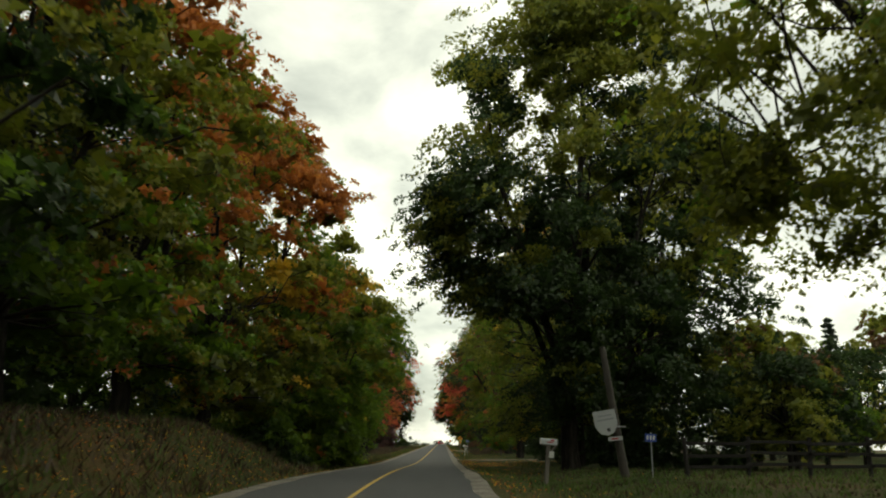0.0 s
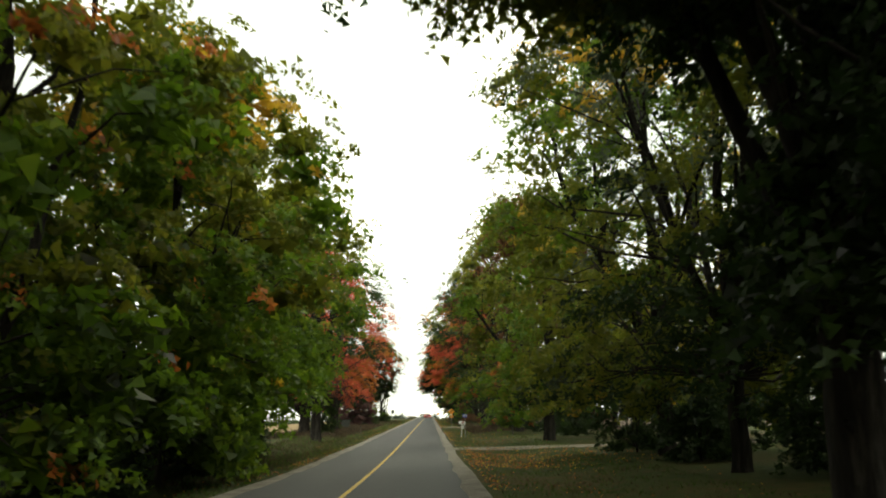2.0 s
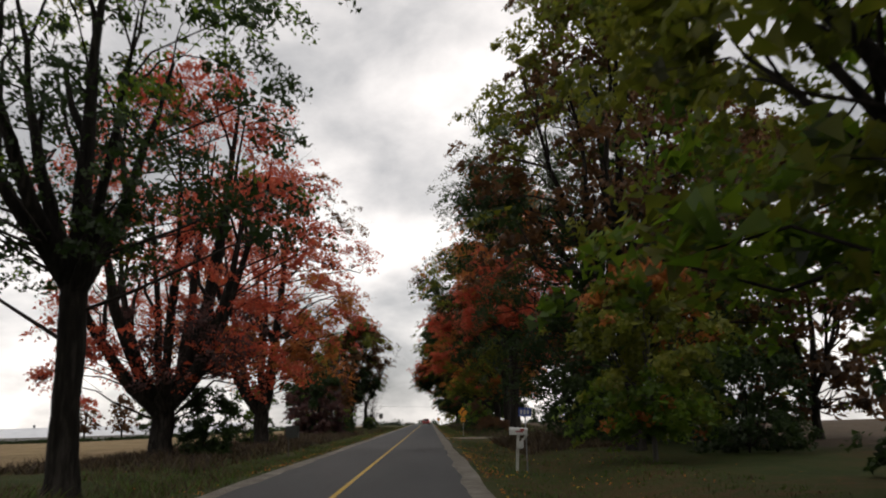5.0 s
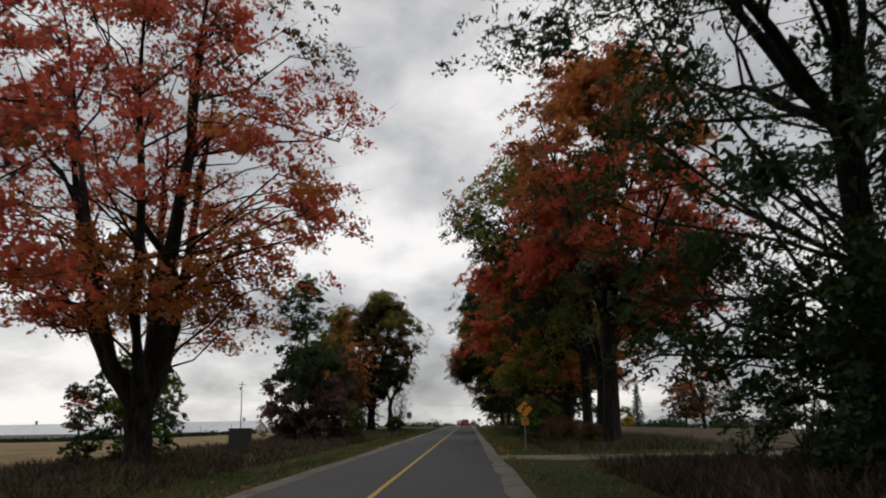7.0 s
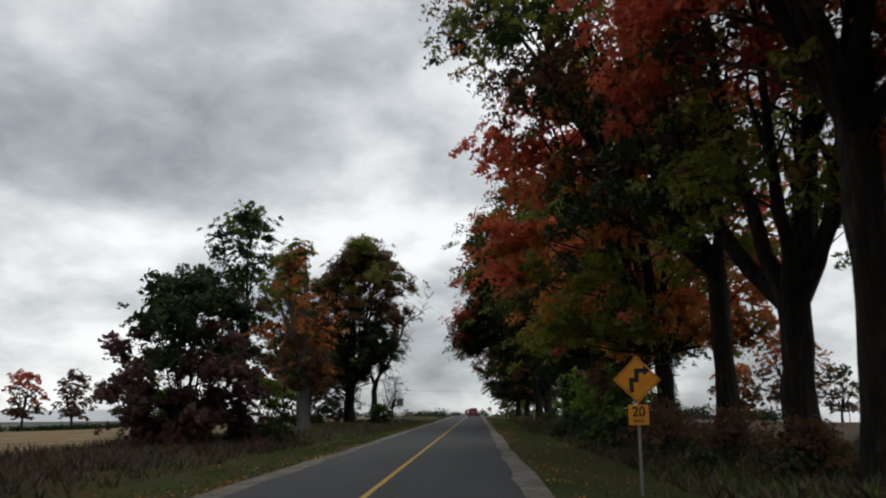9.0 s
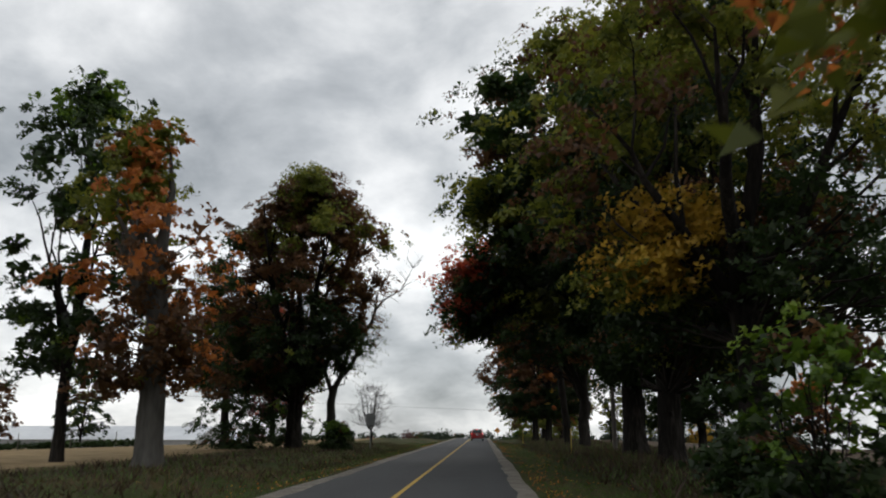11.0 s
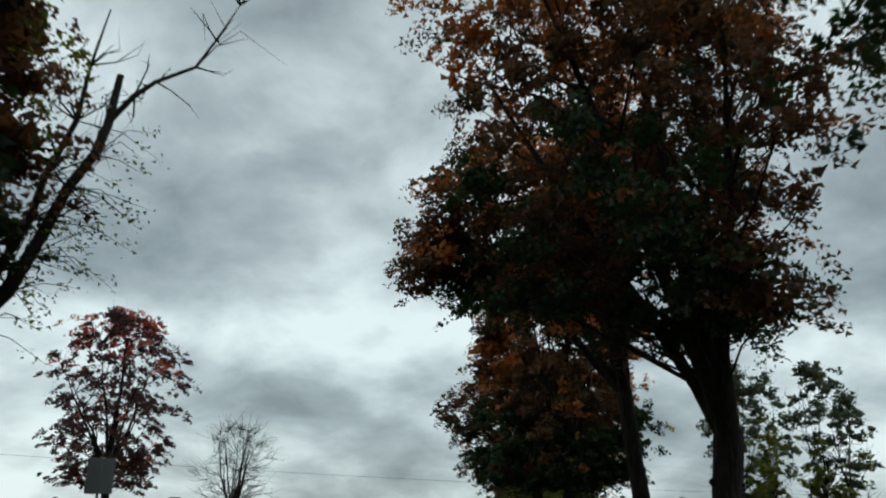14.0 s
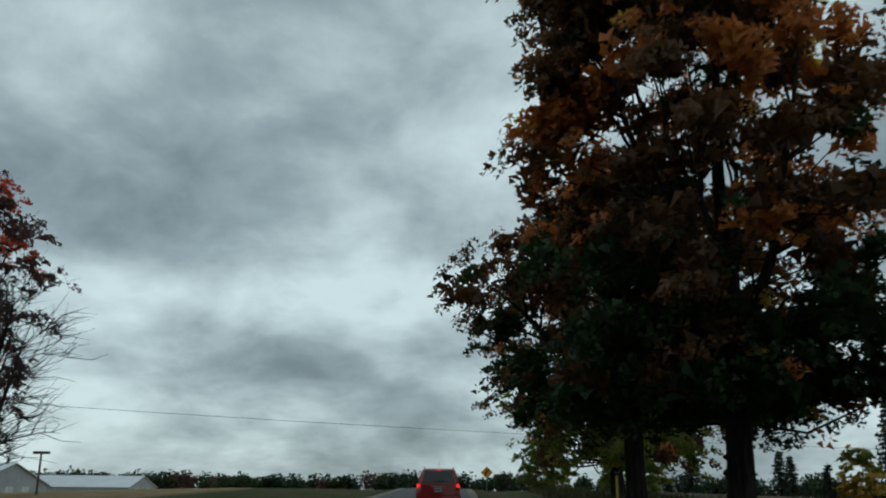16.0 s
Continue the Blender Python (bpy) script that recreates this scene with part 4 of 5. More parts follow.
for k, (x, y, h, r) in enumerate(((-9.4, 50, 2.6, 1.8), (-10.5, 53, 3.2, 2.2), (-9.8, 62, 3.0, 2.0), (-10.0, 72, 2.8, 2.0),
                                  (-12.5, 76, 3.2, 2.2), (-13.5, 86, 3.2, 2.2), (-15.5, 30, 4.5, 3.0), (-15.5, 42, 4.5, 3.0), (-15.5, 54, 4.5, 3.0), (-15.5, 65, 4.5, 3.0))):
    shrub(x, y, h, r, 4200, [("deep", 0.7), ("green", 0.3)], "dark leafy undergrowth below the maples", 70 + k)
# the last three are added only to darken the pale lawn
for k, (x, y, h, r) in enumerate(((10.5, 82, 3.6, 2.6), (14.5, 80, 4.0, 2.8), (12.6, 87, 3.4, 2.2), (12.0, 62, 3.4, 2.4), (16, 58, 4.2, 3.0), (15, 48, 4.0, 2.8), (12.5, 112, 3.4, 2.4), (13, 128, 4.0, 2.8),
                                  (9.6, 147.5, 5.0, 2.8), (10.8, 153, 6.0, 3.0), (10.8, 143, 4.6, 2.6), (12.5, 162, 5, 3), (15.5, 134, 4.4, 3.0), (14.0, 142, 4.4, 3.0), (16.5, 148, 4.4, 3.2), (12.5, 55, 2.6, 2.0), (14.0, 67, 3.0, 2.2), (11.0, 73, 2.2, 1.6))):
    shrub(x, y, h, r, 4000, [("deep", 1)], "dense dark shrub deepening the shade", 90 + k)
for k, (x, y, h, r) in enumerate(((6.5, 205, 2.6, 1.7), (6.8, 212, 3.4, 2.0), (6.6, 220, 3.6, 2.2), (7.4, 226, 1.3, 1.2), (-12.2, 276, 2.0, 1.6), (-17.5, 283, 5, 3.0), (-17, 215, 3.0, 2.4), (-11.8, 215, 3.2, 2.0))):
    shrub(x, y, h, r, 4200, [("deep", 0.6), ("green", 0.25), ("brown", 0.15)], "leafy mixed shrub beside the verge", 105 + k)
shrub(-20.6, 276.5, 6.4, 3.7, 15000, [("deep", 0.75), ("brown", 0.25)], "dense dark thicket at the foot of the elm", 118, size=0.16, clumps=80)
# trees behind the roadside rows
BACK = "trees behind the road"
for k, (x, y, h, r, c) in enumerate(((17.5, 45, 5.6, 2.8, "olive"), (21.5, 50, 6.4, 3.2, "green"), (26, 55, 7.0, 3.4, "olive"), (31, 52, 6.4, 3.2, "deep"))):
    tree("orchard_tree", x, y, h, r, 1.4, 9000, [(c, 0.6), ("deep", 0.4)], "small leafy tree behind the rail fence", trunk=0.14, seed=120 + k, group="small trees behind the fence", size=0.15, clumps=60, core=20, spread=0.7)
# unseen maples, added behind and beside the start to shade the lawn
for k, (x, y, h, r) in enumerate(((-12.5, 0, 20, 7.5), (-12.5, -15, 20, 7.5), (12.5, -1, 21, 8.5), (12.5, -17, 21, 8.0), (24, 20, 18, 7.0))):
    tree("maple_tree", x, y, h, r, 3.5, 7000, [("deep", 0.5), ("olive", 0.5)], "unseen green maple added to shade the start", trunk=0.4, seed=126 + k, group=BACK, size=0.34, clumps=90, core=40)
for k, (x, y, h, r, c) in enumerate(((-22, 12, 19, 7, "deep"), (-23, 26, 20, 7, "deep"), (-22, 40, 20, 7, "deep"), (-23, 54, 19, 7, "green"), (-21, 68, 17, 6.5, "deep"), (-24, 82, 15, 6, "deep"))):
    tree("maple_tree", x, y, h, r, 1.0, 7000, [(c, 0.7), ("green", 0.3)], "green tree in the wood behind the road", trunk=0.3, seed=130 + k, group=BACK, size=0.34, clumps=100, core=30)
for k, (x, y, h, r, c) in enumerate(((24, 68, 10, 5, "olive"), (31, 84, 12, 5.5, "olive"), (40, 74, 11, 5.5, "deep"), (22, 92, 13, 5.5, "deep"), (20, 110, 14, 6, "deep"), (24, 126, 16, 6.5, "deep"), (22, 142, 18, 7, "brown"),
                                     (46, 90, 14, 6, "olive"), (19, 48, 6.0, 3.2, "deep"), (21, 96, 8, 4, "olive"))):
    tree("maple_tree", x, y, h, r, 1.5, 7500, [(c, 0.7), ("olive", 0.2), ("brown", 0.1)], "tree at the back of the lawn", trunk=0.25, seed=140 + k, group=BACK, size=0.2 if x < 20 else 0.3, clumps=90, core=30, inner=1.6)
for k, (x, y, h, r, lv, cs, lab) in enumerate((
        (-108, 372, 13, 5.2, 5000, [("brown", 0.6), ("red", 0.4)], "small far maple with rusty leaves"),
        (-97, 374, 13, 4.5, 1800, [("brown", 1)], "nearly bare tree at the field edge"),
        (-102, 424, 20.5, 9.6, 22000, [("deep", 0.6), ("olive", 0.4)], "leafy tree with a bush at its foot"),
        (38.8, 276, 10.8, 4.6, 9000, [("brown", 0.6), ("orange", 0.4)], "orange-brown tree across the field"),
        (54, 350, 10.8, 5.4, 8000, [("brown", 0.6), ("orange", 0.4)], "orange-brown tree across the field"),
        (95, 400, 14, 7, 5000, [("brown", 0.5), ("deep", 0.5)], "brown tree on the far field edge"))):
    tree("field_tree", x, y, h, r, 3.0, lv, cs, lab, trunk=0.3, seed=160 + k, size=0.36 if y > 340 else 0.22, clumps=70, twigs=2, core=8, style="vase" if lv < 6000 else "round")
for k, (x, y, h) in enumerate(((14, 300, 8), (15.5, 305, 9), (17, 298, 8), (18.5, 308, 9), (20, 302, 7.5))):
    tree("sapling", x, y, h, 1.6, 1.5, 900 if k % 2 else 250, [("olive", 0.4), ("silver", 0.6)], "thin half-bare sapling at the field edge", "sapling", 0.06, seed=170 + k, style="tall", clumps=30, twigs=4, core=0, group="saplings at the field edge", spread=0.6)


def conifer(x, y, h, r, seed, label):
    g = np.random.default_rng(seed)
    root = thing("spruce_tree", (x, y, float(ground_z(x, y)) - 0.3), label, "spruce", "spruces in the field")
    st = Tubes()
    st.add([(0, 0, 0), (0.03, 0, h * 0.5), (0, 0.02, h)], [h * 0.018 + 0.03, h * 0.012, 0.01], 7)
    st.build("trunk", BARK, root)
    arms, pos = Tubes(), []
    z = 0.5
    while z < h - 0.2:
        rr = r * (1 - z / h) ** 0.85 + 0.06
        for a in g.uniform(0, 6.28, 7):
            q = rr * g.uniform(0.7, 1.1)
            end = np.array([q * math.cos(a), q * math.sin(a), z - 0.18 * q])
            arms.add([(0, 0, z), end * 0.6 + np.array([0, 0, z * 0.4]), end], [0.025, 0.016, 0.005], 3)
            s = g.uniform(0.15, 1, 26)[:, None]
            pos.append(np.array([0, 0, z]) * (1 - s) + end * s + g.standard_normal((26, 3)) * np.array([0.16, 0.16, 0.08]) * (0.5 + q * 0.3))
        z += 0.26 + 0.02 * h
    tagged(arms.build("branchwork", TWIG, root), kind="stuff")
    tagged(leaf_mesh("needles", np.concatenate(pos), 0.22 + 0.02 * h, [LEAF["needle"]], None, root, g, aspect=0.5, droop=0.6), kind="stuff")


conifer(-8.8, 77.5, 3.2, 0.75, 240, "small narrow dark spruce by the road")
for k, (x, y, h, r, lab) in enumerate(((36, 88, 13, 3.4, "dark spruce behind the lawn"), (41, 92, 15, 3.6, "tall dark spruce behind the lawn"), (33, 96, 11, 3.2, "dark spruce behind the lawn"), (46, 84, 10, 3.2, "dark spruce behind the lawn"),
                                       (52, 402, 14, 3.0, "slender spruce in the far field"), (42, 408, 6, 1.8, "small spruce in the far field"), (45, 404, 5, 2.0, "small spruce in the far field"), (36, 395, 5.5, 1.8, "small spruce in the far field"), (30, 410, 6, 1.9, "small spruce in the far field"))):
    conifer(x, y, h, r, 200 + k, lab)
shrub(49, 404, 6.0, 3.6, 6000, [("yellow", 0.6), ("olive", 0.4)], "round golden-yellow bush in the field", 220, size=0.3)
shrub(16.5, 380, 5.5, 3.6, 5000, [("olive", 0.6), ("green", 0.4)], "pale green bush at the road bend", 221, size=0.3)
shrub(10.0, 392, 5.0, 3.2, 5000, [("olive", 0.5), ("green", 0.5)], "yellow-green bush at the road bend", 222, size=0.3)
# far woods along the horizon
g = np.random.default_rng(77)
fc, fi = [], []
for k in range(300):
    t = g.uniform(0, 1)
    x, y = -330 + 520 * t + g.uniform(-10, 10), 690 + 90 * math.sin(3 * t) + g.uniform(-25, 60)
    h, r = g.uniform(6, 12), g.uniform(4, 7)
    z = float(ground_z(x, y))
    c = g.standard_normal((170, 3))
    c /= np.linalg.norm(c, axis=1, keepdims=True)
    c *= g.uniform(0.3, 1.05, (170, 1)) * np.array([r, r, h * 0.5])
    fc.append(c + np.array([x, y, z + h * 0.5]))
    fi.append(np.full(170, g.choice(4, p=[0.66, 0.03, 0.25, 0.06])))
tagged(leaf_mesh("far_woods", np.concatenate(fc), 1.9, [LEAF["needle"], LEAF["brown"], LEAF["deep"], LEAF["maroon"]], np.concatenate(fi), None, g), "distant dark autumn woods along the horizon", "woods", "", "stuff")
fc = []
for k in range(700):
    x = g.uniform(-230, -46)
    y = 322 + 0.05 * x + g.uniform(-0.5, 0.5)
    fc.append(np.array([x, y, float(ground_z(x, y))]) + g.standard_normal((26, 3)) * np.array([0.6, 0.4, 0.22]) + np.array([0, 0, 0.4]))
tagged(leaf_mesh("field_hedge", np.concatenate(fc), 0.5, [LEAF["deep"]], None, None, g), "long low dark hedge along the stubble field", "hedge", "", "stuff")


# grass, weeds and fallen leaves on the verges
def blades(name, n, xr, yr, h, mats, probs, label, seed, width=0.02):
    q = np.random.default_rng(seed)
    x, y = q.uniform(*xr, n), q.uniform(*yr, n)
    keep = 0.5 + 0.5 * np.sin(x * 1.7 + 0.3 * y) * np.sin(0.45 * y + x) > q.uniform(-0.5, 0.7, n)
    x, y = x[keep], y[keep]
    n = len(x)
    z = ground_z(x, y)
    tuft = 0.5 + 0.5 * np.sin(x * 0.9 + 1.3 * np.sin(y * 0.31)) * np.sin(y * 0.57 + 0.8 * np.sin(x * 0.7))
    L = h * q.uniform(0.3, 1.0, n) * (0.45 + 0.9 * tuft)
    a = q.uniform(0, 6.28, n)
    v = np.empty((n, 3, 3))
    w = width * q.uniform(0.6, 1.6, n)
    v[:, 0] = np.stack([x - w * np.cos(a), y - w * np.sin(a), z - 0.03], -1)
    v[:, 1] = np.stack([x + w * np.cos(a), y + w * np.sin(a), z - 0.03], -1)
    lean = q.standard_normal((n, 2)) * 0.62 * L[:, None]
    v[:, 2] = np.stack([x + lean[:, 0], y + lean[:, 1], z + L], -1)
    return tagged(mesh_object(name, v.reshape(-1, 3), np.arange(3 * n).reshape(n, 3), mats, None, q.choice(len(mats), n, p=probs)), label, "grass", "", "stuff")


BLADE = leaf_material("grass_blade", [(0.0369, 0.0779, 0.0115), (0.0697, 0.123, 0.018), (0.1148, 0.1558, 0.0328)], 0.35)
STRAW = leaf_material("dry_grass", [(0.0492, 0.0344, 0.0164), (0.0902, 0.0656, 0.0312), (0.1558, 0.1148, 0.0574)], 0.2)
WEED = leaf_material("brown_weed", [(0.0279, 0.0172, 0.0098), (0.0541, 0.0344, 0.0197), (0.0984, 0.0623, 0.0344)], 0.2)
blades("verge_grass", 60000, (-10, -5.7), (5, 330), 0.15, [BLADE, STRAW], [0.65, 0.35], "mixed green and dry verge grass", 301, 0.02)
blades("verge_grass", 60000, (1.7, 8.5), (5, 330), 0.13, [BLADE, STRAW], [0.75, 0.25], "green verge grass beside the gravel", 302, 0.02)
blades("tall_weeds", 14000, (-13, -6.6), (68, 130), 0.42, [STRAW, BLADE, WEED], [0.4, 0.4, 0.2], "tan and green rough grass along the verge", 307, 0.02)
blades("tall_weeds", 16000, (5.0, 13), (176, 234), 0.6, [WEED, BLADE, STRAW], [0.65, 0.25, 0.1], "dark brown weeds at the trunks' feet", 308, 0.03)
blades("tall_weeds", 26000, (-19, -9.5), (128, 225), 0.55, [STRAW, WEED], [0.35, 0.65], "tall brown dry weeds under the maples", 303, 0.03)
blades("tall_weeds", 16000, (-19, -8.0), (225, 310), 0.4, [STRAW, WEED, BLADE], [0.25, 0.55, 0.2], "low brown weeds at the field edge", 309, 0.03)
blades("tall_weeds", 26000, (6.4, 16), (174, 380), 0.6, [STRAW, WEED, BLADE], [0.35, 0.4, 0.25], "tall brown dry weeds along the tree row", 304, 0.03)
blades("tall_weeds", 14000, (4.6, 17), (234, 312), 0.6, [WEED, BLADE, STRAW], [0.7, 0.2, 0.1], "dark brown weeds at the trunks' feet", 311, 0.03)
blades("lawn_grass", 16000, (3.2, 22), (22, 52), 0.22, [BLADE, WEED], [0.6, 0.4], "dark uneven grass under the trees", 312, 0.025)
blades("bank_weeds", 12000, (-14, -6.2), (10, 48), 0.4, [STRAW, WEED, BLADE], [0.25, 0.6, 0.15], "dry weeds over the grassy bank", 305, 0.03)
blades("garden_weeds", 9000, (5.0, 11), (138, 165), 0.7, [WEED, STRAW], [0.6, 0.4], "brown weeds by the hedge bottom", 306, 0.03)
q = np.random.default_rng(310)
n = 26000
lx = np.where(q.uniform(size=n) < 0.6, 1.5 + np.abs(q.standard_normal(n)) * 3.4, -5.4 - np.abs(q.standard_normal(n)) * 2.0)
ly = q.uniform(5, 335, n)
band = q.uniform(size=n) < 0.35
lx = np.where(band, np.where(lx > 0, 1.6 + np.abs(q.standard_normal(n)) * 0.45, -5.8 - np.abs(q.standard_normal(n)) * 0.4), lx)
drift = np.sin(lx * 0.9 + ly * 0.21) * np.sin(ly * 0.33 - lx * 0.5) + 0.5 * np.sin(ly * 1.1) * np.sin(lx * 2.1) > q.uniform(-0.5, 0.7, n)
lx, ly = np.concatenate([lx[drift], q.uniform(-13, -6.3, 7000), 2 + np.abs(q.standard_normal(3000)) * 4]), np.concatenate([ly[drift], q.uniform(10, 50, 7000), q.uniform(74, 91, 3000)])
n = len(lx)
tagged(leaf_mesh("fallen_leaves", np.stack([lx, ly, np.maximum(ground_z(lx, ly), road_z(ly) - 0.1 - 0.2 * (np.abs(lx + 2.05) > 4)) + 0.03], -1), 0.09, [LEAF["orange"], LEAF["brown"], LEAF["yellow"]], q.choice(3, n, p=[0.4, 0.45, 0.15]), None, q, up_bias=3, droop=0.0),
       "fallen orange and brown leaves along the road edge", "fallen leaves", "", "stuff")

# ---- built things ----
RED = material("red_car_paint", [(0.27, 0.008, 0.009), (0.33, 0.011, 0.012)], 0.28, 2)
RED.node_tree.nodes["Principled BSDF"].inputs["Coat Weight"].default_value = 0.6
RUBBER = material("black_rubber", [(0.012, 0.012, 0.012), (0.022, 0.022, 0.022)], 0.8, 30)
TRIM = material("dark_grey_plastic", [(0.02, 0.02, 0.022), (0.035, 0.035, 0.037)], 0.55, 30)
GLASS = material("tinted_car_glass", [(0.015, 0.018, 0.02), (0.02, 0.024, 0.026)], 0.06, 2)
CHROME = material("bright_metal", [(0.55, 0.55, 0.56), (0.65, 0.65, 0.66)], 0.3, 20, metal=1.0)
GALV = material("galvanised_steel", [(0.22, 0.23, 0.24), (0.34, 0.35, 0.36)], 0.5, 12, metal=0.6, coarse=1.0)
WHITE = material("white_paint", [(0.38, 0.38, 0.365), (0.56, 0.56, 0.54), (0.68, 0.68, 0.66)], 0.6, 6, coarse=0.8)
CREAM = material("weathered_white_post", [(0.35, 0.34, 0.30), (0.55, 0.54, 0.50), (0.66, 0.65, 0.61)], 0.8, 7, 8, 0.3, 30, (1, 1, 0.3))
AMBER = material("amber_sign_sheet", [(0.66, 0.25, 0.010), (0.80, 0.32, 0.014)], 0.45, 3)
BLACK = material("black_sign_ink", [(0.012, 0.012, 0.012), (0.02, 0.02, 0.02)], 0.6, 8)
BLUE = material("blue_sign_sheet", [(0.02, 0.05, 0.24), (0.03, 0.07, 0.30)], 0.45, 5)
WOOD = material("weathered_grey_wood", [(0.06, 0.05, 0.042), (0.12, 0.105, 0.09), (0.19, 0.17, 0.15)], 0.9, 6, 8, 0.5, 25, (1, 1, 0.15), coarse=0.7)
POLE = material("dark_treated_wood", [(0.022, 0.018, 0.015), (0.045, 0.038, 0.032), (0.08, 0.07, 0.06)], 0.9, 6, 8, 0.5, 25, (1, 1, 0.15), coarse=0.7)
RAIL = material("dark_fence_wood", [(0.0084, 0.0066, 0.006), (0.018, 0.015, 0.0126)], 0.9, 6, 8, 0.5, 25, (0.2, 1, 1))
ROOF = material("pale_metal_roof", [(0.55, 0.57, 0.60), (0.68, 0.70, 0.73), (0.78, 0.80, 0.82)], 0.5, 0.35, 6, coarse=0.05)
SIDING = material("grey_white_siding", [(0.28, 0.29, 0.30), (0.42, 0.43, 0.44)], 0.8, 0.8, 6, coarse=0.2)
DARKBOX = material("dark_green_steel", [(0.02, 0.025, 0.022), (0.04, 0.046, 0.04)], 0.6, 9, coarse=1.5)


def lamp_material(name, colour, strength):
    m = material(name, [colour, colour], 0.25, 5)
    b = m.node_tree.nodes["Principled BSDF"]
    b.inputs["Emission Color"].default_value, b.inputs["Emission Strength"].default_value = (*colour, 1), strength
    return m


TAIL = lamp_material("lit_tail_lamp", (0.9, 0.03, 0.015), 1.6)


def loft(sections, caps=True):
    """Skin over closed outlines of equal count."""
    bm = bmesh.new()
    rings = [[bm.verts.new(p) for p in s] for s in sections]
    for a, b in zip(rings, rings[1:]):
        for i in range(len(a)):
            bm.faces.new((a[i], a[(i + 1) % len(a)], b[(i + 1) % len(b)], b[i]))
    if caps:
        bm.faces.new(rings[0][::-1])
        bm.faces.new(rings[-1])
    return bm


def rounded(w, z0, z1, y, top=0.1, low=0.1, n=4):
    """A rounded upright outline of half-width w from z0 to z1 at y."""
    pts = []
    for cx, cz, r, a0 in ((w - low, z0 + low, low, -90), (w - top, z1 - top, top, 0), (-w + top, z1 - top, top, 90), (-w + low, z0 + low, low, 180)):
        for i in range(n + 1):
            a = radians(a0 + 90 * i / n)
            pts.append((cx + r * math.cos(a), y, cz + r * math.sin(a)))
    return pts


def suv(x, y):
    root = thing("red_suv", (x, y, float(road_z(y)) + 0.03), "red compact sport utility car driving on the road", "car")
    body = loft([rounded(0.82, 0.40, 0.92, 0.0, 0.10, 0.12), rounded(0.89, 0.34, 1.00, 0.10, 0.12, 0.10), rounded(0.90, 0.30, 1.02, 1.0, 0.14, 0.08), rounded(0.90, 0.30, 1.01, 2.9, 0.14, 0.08),
                 rounded(0.88, 0.32, 0.98, 3.7, 0.14, 0.08), rounded(0.82, 0.36, 0.86, 4.25, 0.16, 0.1), rounded(0.72, 0.42, 0.76, 4.40, 0.14, 0.1)])
    part("body", body, RED, root, smooth=True)
    cabin = loft([rounded(0.80, 0.95, 1.02, 0.10, 0.03, 0.03), rounded(0.77, 0.95, 1.32, 0.25, 0.10, 0.03), rounded(0.70, 0.95, 1.62, 0.40, 0.14, 0.03), rounded(0.69, 0.95, 1.69, 1.1, 0.14, 0.03),
                  rounded(0.68, 0.95, 1.67, 2.0, 0.14, 0.03), rounded(0.72, 0.95, 1.35, 2.75, 0.1, 0.03), rounded(0.78, 0.95, 1.00, 3.25, 0.02, 0.02)])
    part("roof", cabin, RED, root, smooth=True)
    slope = Matrix.Rotation(radians(-26.6), 4, "X")
    win = loft([[(-0.66, d, -0.25), (0.66, d, -0.25), (0.56, d, 0.22), (0.50, d, 0.26), (-0.50, d, 0.26), (-0.56, d, 0.22)] for d in (-0.02, 0.012)])
    win.transform(Matrix.Translation((0, 0.245, 1.335)) @ slope)
    part("rear_window", win, GLASS, root, "dark tinted rear window")
    part("rear_wiper", box_bm(-0.02, 0.38, -0.012, 0.012, -0.01, 0.01, m=Matrix.Translation((-0.12, 0.115, 1.15)) @ Matrix.Rotation(radians(-8), 4, "Y")), BLACK, root)
    for s in (-1, 1):
        part("side_window", box_bm(-0.008, 0.008, -0.95, 0.95, -0.17, 0.17, bevel=0.006, m=Matrix.Translation((s * 0.765, 1.5, 1.32)) @ Matrix.Rotation(radians(-s * 14), 4, "Y")), GLASS, root, "dark tinted side glass")
        part("tail_light", box_bm(-0.065, 0.065, -0.05, 0.05, -0.11, 0.11, bevel=0.03, m=Matrix.Translation((s * 0.79, 0.09, 0.96))), TAIL, root, "lit red tail light")
        # no lamp here: the reflector's shine is emission from the tail lamp material
        part("reflector", box_bm(s * 0.62 - 0.08, s * 0.62 + 0.08, -0.075, -0.06, 0.46, 0.50), TAIL, root, "small red bumper reflector made to glow")
        mir = part("side_mirror", box_bm(-0.10, 0.10, -0.06, 0.06, -0.08, 0.08, bevel=0.03, m=Matrix.Translation((s * 0.98, 2.65, 1.10))), TRIM, root)
        part("mirror_arm", box_bm(min(s * 0.85, s * 0.93), max(s * 0.85, s * 0.93), 2.62, 2.68, 1.04, 1.09), TRIM, mir)
        part("roof_rail", box_bm(-0.02, 0.02, 0.5, 2.0, 1.70, 1.735, bevel=0.008, m=Matrix.Translation((s * 0.60, 0, 0))), TRIM, root)
    part("rear_bumper", box_bm(-0.88, 0.88, -0.08, 0.18, 0.40, 0.62, bevel=0.06), RED, root)
    part("lower_valance", box_bm(-0.80, 0.80, -0.05, 0.15, 0.30, 0.395, bevel=0.02), TRIM, root, "dark grey lower valance")
    gate = part("tailgate", box_bm(-0.70, 0.70, -0.025, 0.06, 0.62, 1.04, bevel=0.03), RED, root)
    plate = part("number_plate", box_bm(-0.155, 0.155, -0.045, -0.028, 0.76, 0.92), WHITE, gate, "white number plate")
    for i in range(4):
        part("plate_mark", box_bm(-0.12 + i * 0.065, -0.075 + i * 0.065, -0.05, -0.046, 0.80, 0.88), BLUE, plate)
